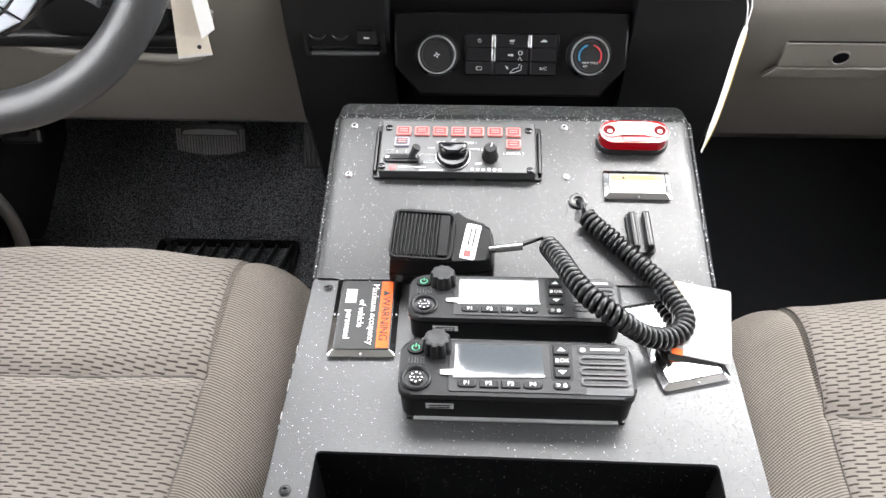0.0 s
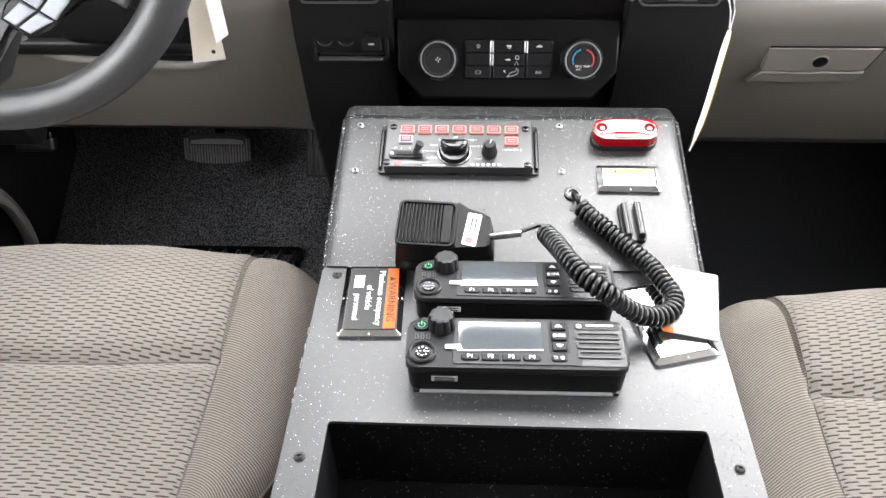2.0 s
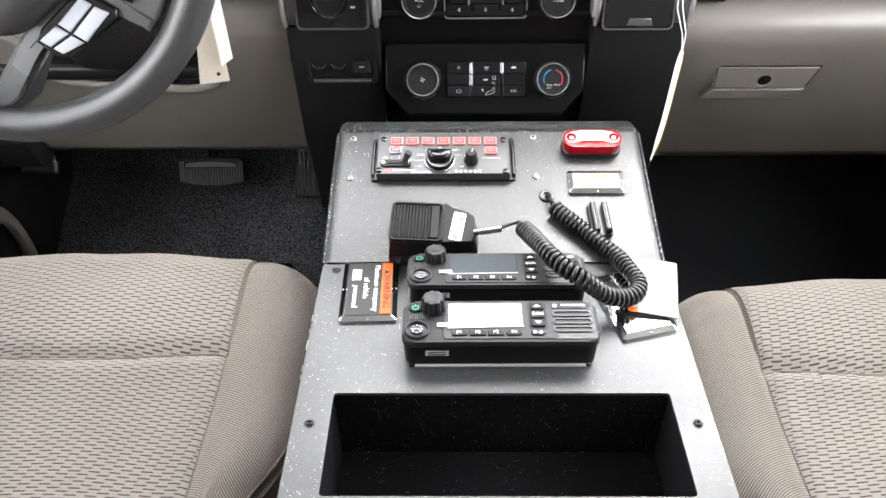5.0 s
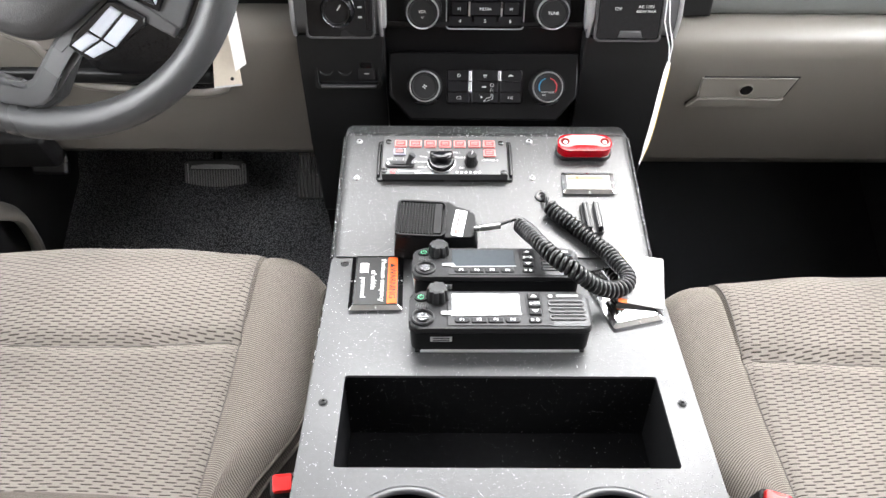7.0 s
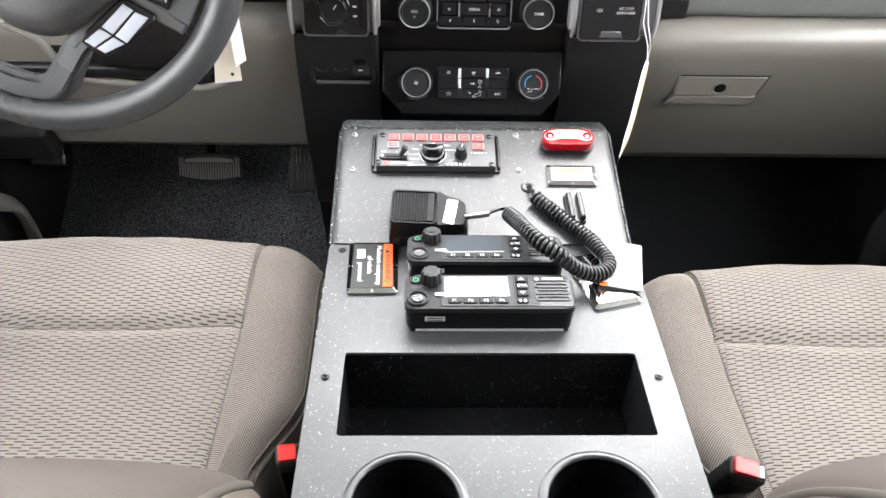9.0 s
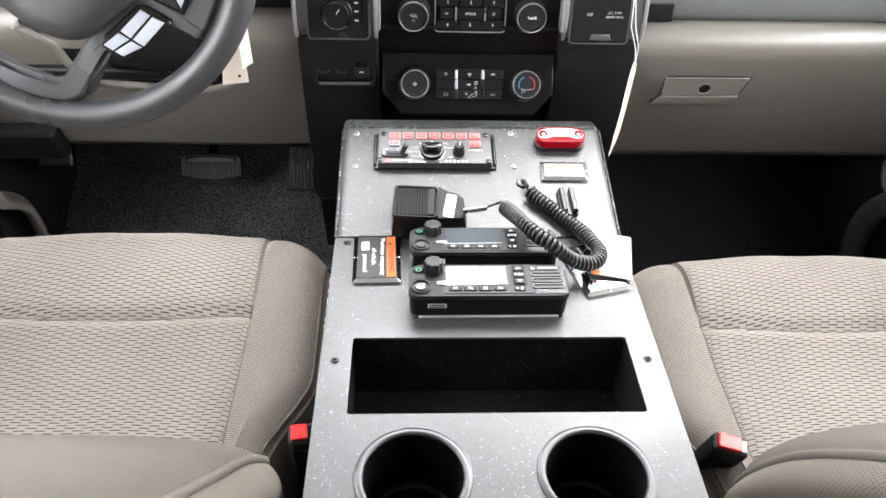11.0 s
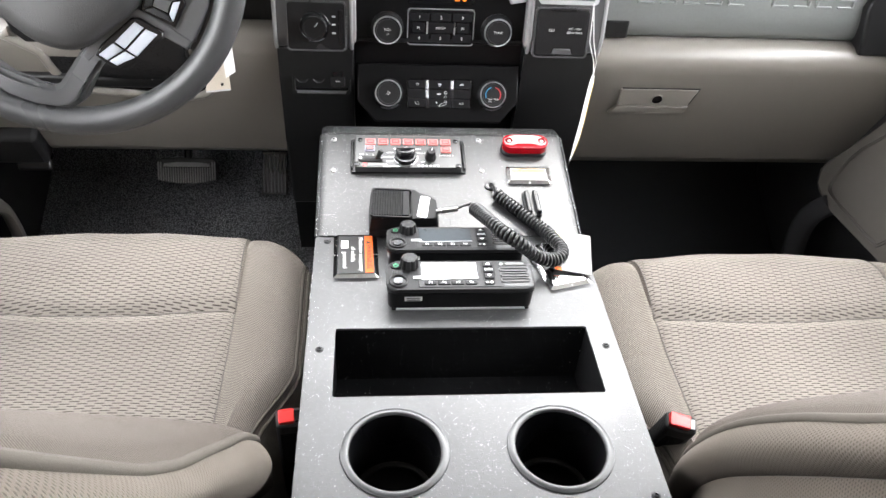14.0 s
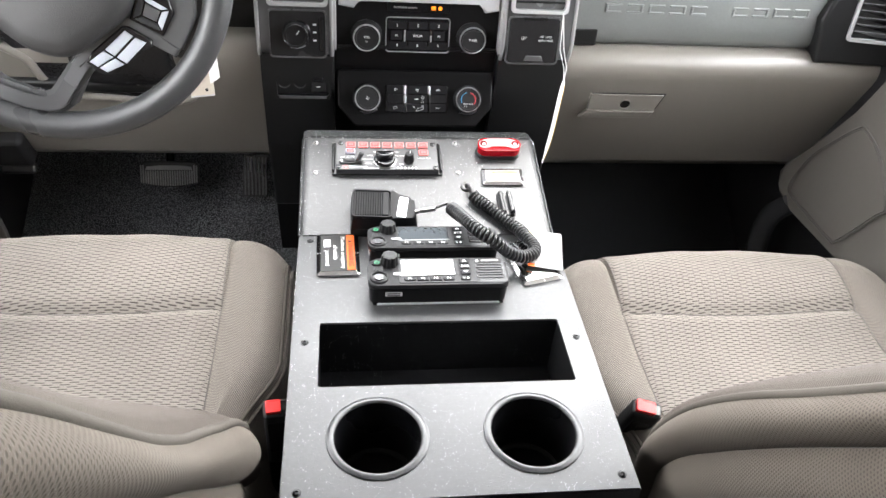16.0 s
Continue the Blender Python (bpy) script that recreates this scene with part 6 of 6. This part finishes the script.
# two-way radios
def two_way_radio(at):
    r = thing("two_way_radio", at, "black two-way radio control head lying face up", "two-way radio", "two-way radios")
    part("body", prism(outline(0.1700, 0.0500, 0.010, 5), 0.0015, 0.0300, 0.0, 2, 1.012), MIC_BLACK, r)
    part("face", prism(outline(0.1735, 0.0525, 0.011, 6), 0.0295, 0.0360, 0.0025, 3), BLACK_MATT, r, "matt black face")
    part("seam_line", prism(outline(0.1742, 0.0532, 0.011, 6), 0.0285, 0.0297, 0), BLACK_GLOSS, r)
    for s in (-1, 1):
        part("foot", box(0.006, 0.052, 0.003, 0.0006, 1, at=pose(s * 0.078, -0.001, 0.0015)), BLACK, r)
    part("base_lip", box(0.152, 0.003, 0.0014, 0, 1, at=pose(0.0, -0.0264, 0.0022)), SATIN_SILVER, r, "bright edge along the foot")
    Z = 0.0360
    part("display_frame", prism(outline(0.1000, 0.0465, 0.002, 2), 0, 0.0008, 0.0003, at=pose(0.0000, 0.0005, Z)), KNOB_BLACK, r)
    disp = part("display", prism(outline(0.0660, 0.0300, 0.0012, 2), 0, 0.0012, 0.0003, at=pose(-0.0130, 0.0065, Z + 0.0004)), FILM, r, "grey display under protective film")
    part("film_edge", box(0.0670, 0.0016, 0.0004, at=pose(-0.0130, -0.0090, Z + 0.0016, 0, 0, 1.5)), PLASTIC_FILM, disp)
    part("film_tab", prism([(-0.008, -0.0022), (0.006, -0.003), (0.004, 0.0030), (-0.008, 0.0022)], 0, 0.0004, 0, at=pose(-0.0480, -0.0060, Z + 0.0014)), PLASTIC_FILM, disp)
    kb = part("volume_knob", lathe([(0.0114, 0.0), (0.0115, 0.0018), (0.0110, 0.0055), (0.0104, 0.0120), (0.0094, 0.0145), (0.0070, 0.0153), (0.0050, 0.0146), (0.0, 0.0147)], 63, flutes=9, depth=0.14), KNOB_BLACK, r, "fluted black knob", at=pose(-0.0595, 0.0175, Z))
    pw = part("power_button", prism(outline(0.0125, 0.0100, 0.0045, 5), 0, 0.0018, 0.0007, at=pose(-0.0755, 0.0165, Z)), MIC_BLACK, r, "black power button with green ring")
    part("green_ring", tube([(-0.0755 + 0.0028 * math.cos(radians(a)), 0.0165 + 0.0028 * math.sin(radians(a)), Z + 0.0019) for a in range(120, 421, 20)], 0.0005, 5), GREEN, pw)
    part("green_bar", box(0.0008, 0.0034, 0.0005, at=pose(-0.0755, 0.0188, Z + 0.0019)), GREEN, pw)
    for i in range(3):
        part("status_slot", frame_bm(outline(0.0026, 0.0064, 0.0012, 3), outline(0.0015, 0.0052, 0.0007, 3), 0, 0.0008), FACEPLATE, r, at=pose(-0.0790 + 0.0046 * i, 0.0050, Z))
    so = part("microphone_socket", lathe([(0.0112, 0.0), (0.0112, 0.0022), (0.0100, 0.0030), (0.0088, 0.0022), (0.0086, 0.0004), (0.0, 0.0004)], 32), KNOB_BLACK, r, "round ten-pin socket", at=pose(-0.0735, -0.0118, Z))
    core = part("socket_core", lathe([(0.0058, 0.0002), (0.0058, 0.0020), (0.0, 0.0020)], 24), MIC_BLACK, so)
    for i in range(10):
        a, rr = (2 * math.pi * i / 8, 0.0042) if i < 8 else (math.pi * (i - 8), 0.0014)
        part("pin", lathe([(0.0008, 0.0), (0.0008, 0.0006), (0.0, 0.0008)], 8, at=pose(rr * math.cos(a), rr * math.sin(a), 0.0019)), STEEL_DARK, core)
    for i, w in enumerate(("P1", "P2", "P3", "P4")):
        b = part("key", prism(outline(0.0142, 0.0068, 0.0030 if i in (0, 3) else 0.0010, 4), 0, 0.0020, 0.0008), BLACK_MATT, r, "black rubber key", at=pose(-0.0362 + 0.0159 * i, -0.0160, Z + 0.0003))
        letters(w, 0.0050, 0, 0, 0.0021, WHITE, b)
    b = part("home_key", prism(outline(0.0125, 0.0068, 0.0030, 4), 0, 0.0020, 0.0008), BLACK_MATT, r, "black rubber key", at=pose(0.0325, -0.0160, Z + 0.0003))
    part("icon", join_bm(prism([(0.0005, 0.0), (0.0024, 0.0018), (0.0043, 0.0), (0.0036, 0.0), (0.0036, -0.0018), (0.0012, -0.0018), (0.0012, 0.0)], 0.0019, 0.0022), tube([(-0.0042, 0.0010, 0.0021), (-0.0022, 0.0010, 0.0021), (-0.0014, 0.0, 0.0021), (-0.0022, -0.0010, 0.0021), (-0.0040, -0.0010, 0.0021)], 0.00035, 4)), WHITE, b)
    part("arrow_frame", prism(outline(0.0165, 0.0350, 0.002, 3), 0, 0.0007, 0.0003, at=pose(0.0335, 0.0062, Z + 0.0003)), BLACK_MATT, r)
    for i, w in enumerate(("up", "ok", "down")):
        b = part("key", prism(outline(0.0118, 0.0090, 0.0014, 3), 0, 0.0022, 0.0009), BLACK_MATT, r, "black rubber key", at=pose(0.0335, 0.0172 - 0.0108 * i, Z + 0.0008))
        if w == "ok":
            letters("OK", 0.0048, 0.002, 0, 0.0023, WHITE, b)
            part("icon", join_bm(*[box(0.0026, 0.0006, 0.0003, at=pose(-0.0035, 0.0012 * k, 0.0023)) for k in (-1, 0, 1)]), WHITE, b)
        else:
            s = 1 if w == "up" else -1
            part("icon", prism([(-0.0030, -0.0015 * s), (0.0030, -0.0015 * s), (0.0, 0.0017 * s)], 0.0021, 0.0024), WHITE, b)
    sp = part("speaker_panel", prism(outline(0.0400, 0.0475, 0.003, 3), 0, 0.0006, 0.0003, at=pose(0.0640, 0.0005, Z + 0.0001)), FACEPLATE, r, "speaker panel with three slots")
    part("maker_plate", prism(outline(0.0360, 0.0072, 0.0034, 5), 0.0, 0.0008, 0.0002, at=pose(0.0640, 0.0182, Z + 0.0006)), KNOB_BLACK, sp)
    part("maker_dot", lathe([(0.0021, 0.0), (0.0021, 0.0004), (0.0, 0.0004)], 16, at=pose(0.0500, 0.0182, Z + 0.0013)), PRINT_GREY, sp)
    part("maker_bar", box(0.0215, 0.0023, 0.0003, at=pose(0.0665, 0.0190, Z + 0.0014)), PRINT_GREY, sp)
    for i in range(3):
        part("speaker_slot", frame_bm(outline(0.0350, 0.0072, 0.0034, 6), outline(0.0318, 0.0042, 0.0020, 6), 0, 0.0016), BLACK, sp, at=pose(0.0640, 0.0078 - 0.0098 * i, Z + 0.0005))
        part("slot_gap", prism(outline(0.0320, 0.0044, 0.0020, 6), 0, 0.0004, 0), KNOB_BLACK, sp, at=pose(0.0640, 0.0078 - 0.0098 * i, Z + 0.0006))
    st = part("serial_sticker", box(0.0205, 0.0003, 0.0072, at=pose(-0.0560, -0.0254, 0.0190)), PRINT_GREY, r, "pale serial sticker")
    for dz in (-0.0018, 0.0012):
        part("serial_bar", box(0.0160, 0.0003, 0.0013, at=pose(-0.0560, -0.0257, 0.0190 + dz)), BLACK, st)
    return r


SIZE = Matrix.Diagonal((0.985, 0.945, 0.88, 1.0))
front_radio = two_way_radio(pose(0.0005, -0.0935, FLAT + 0.0006, 1.2, 0, 0.3) @ SIZE)
copy_thing(front_radio, pose(0.0005, -0.0245, FLAT + 0.0035, -1.5, 0, 0) @ SIZE)
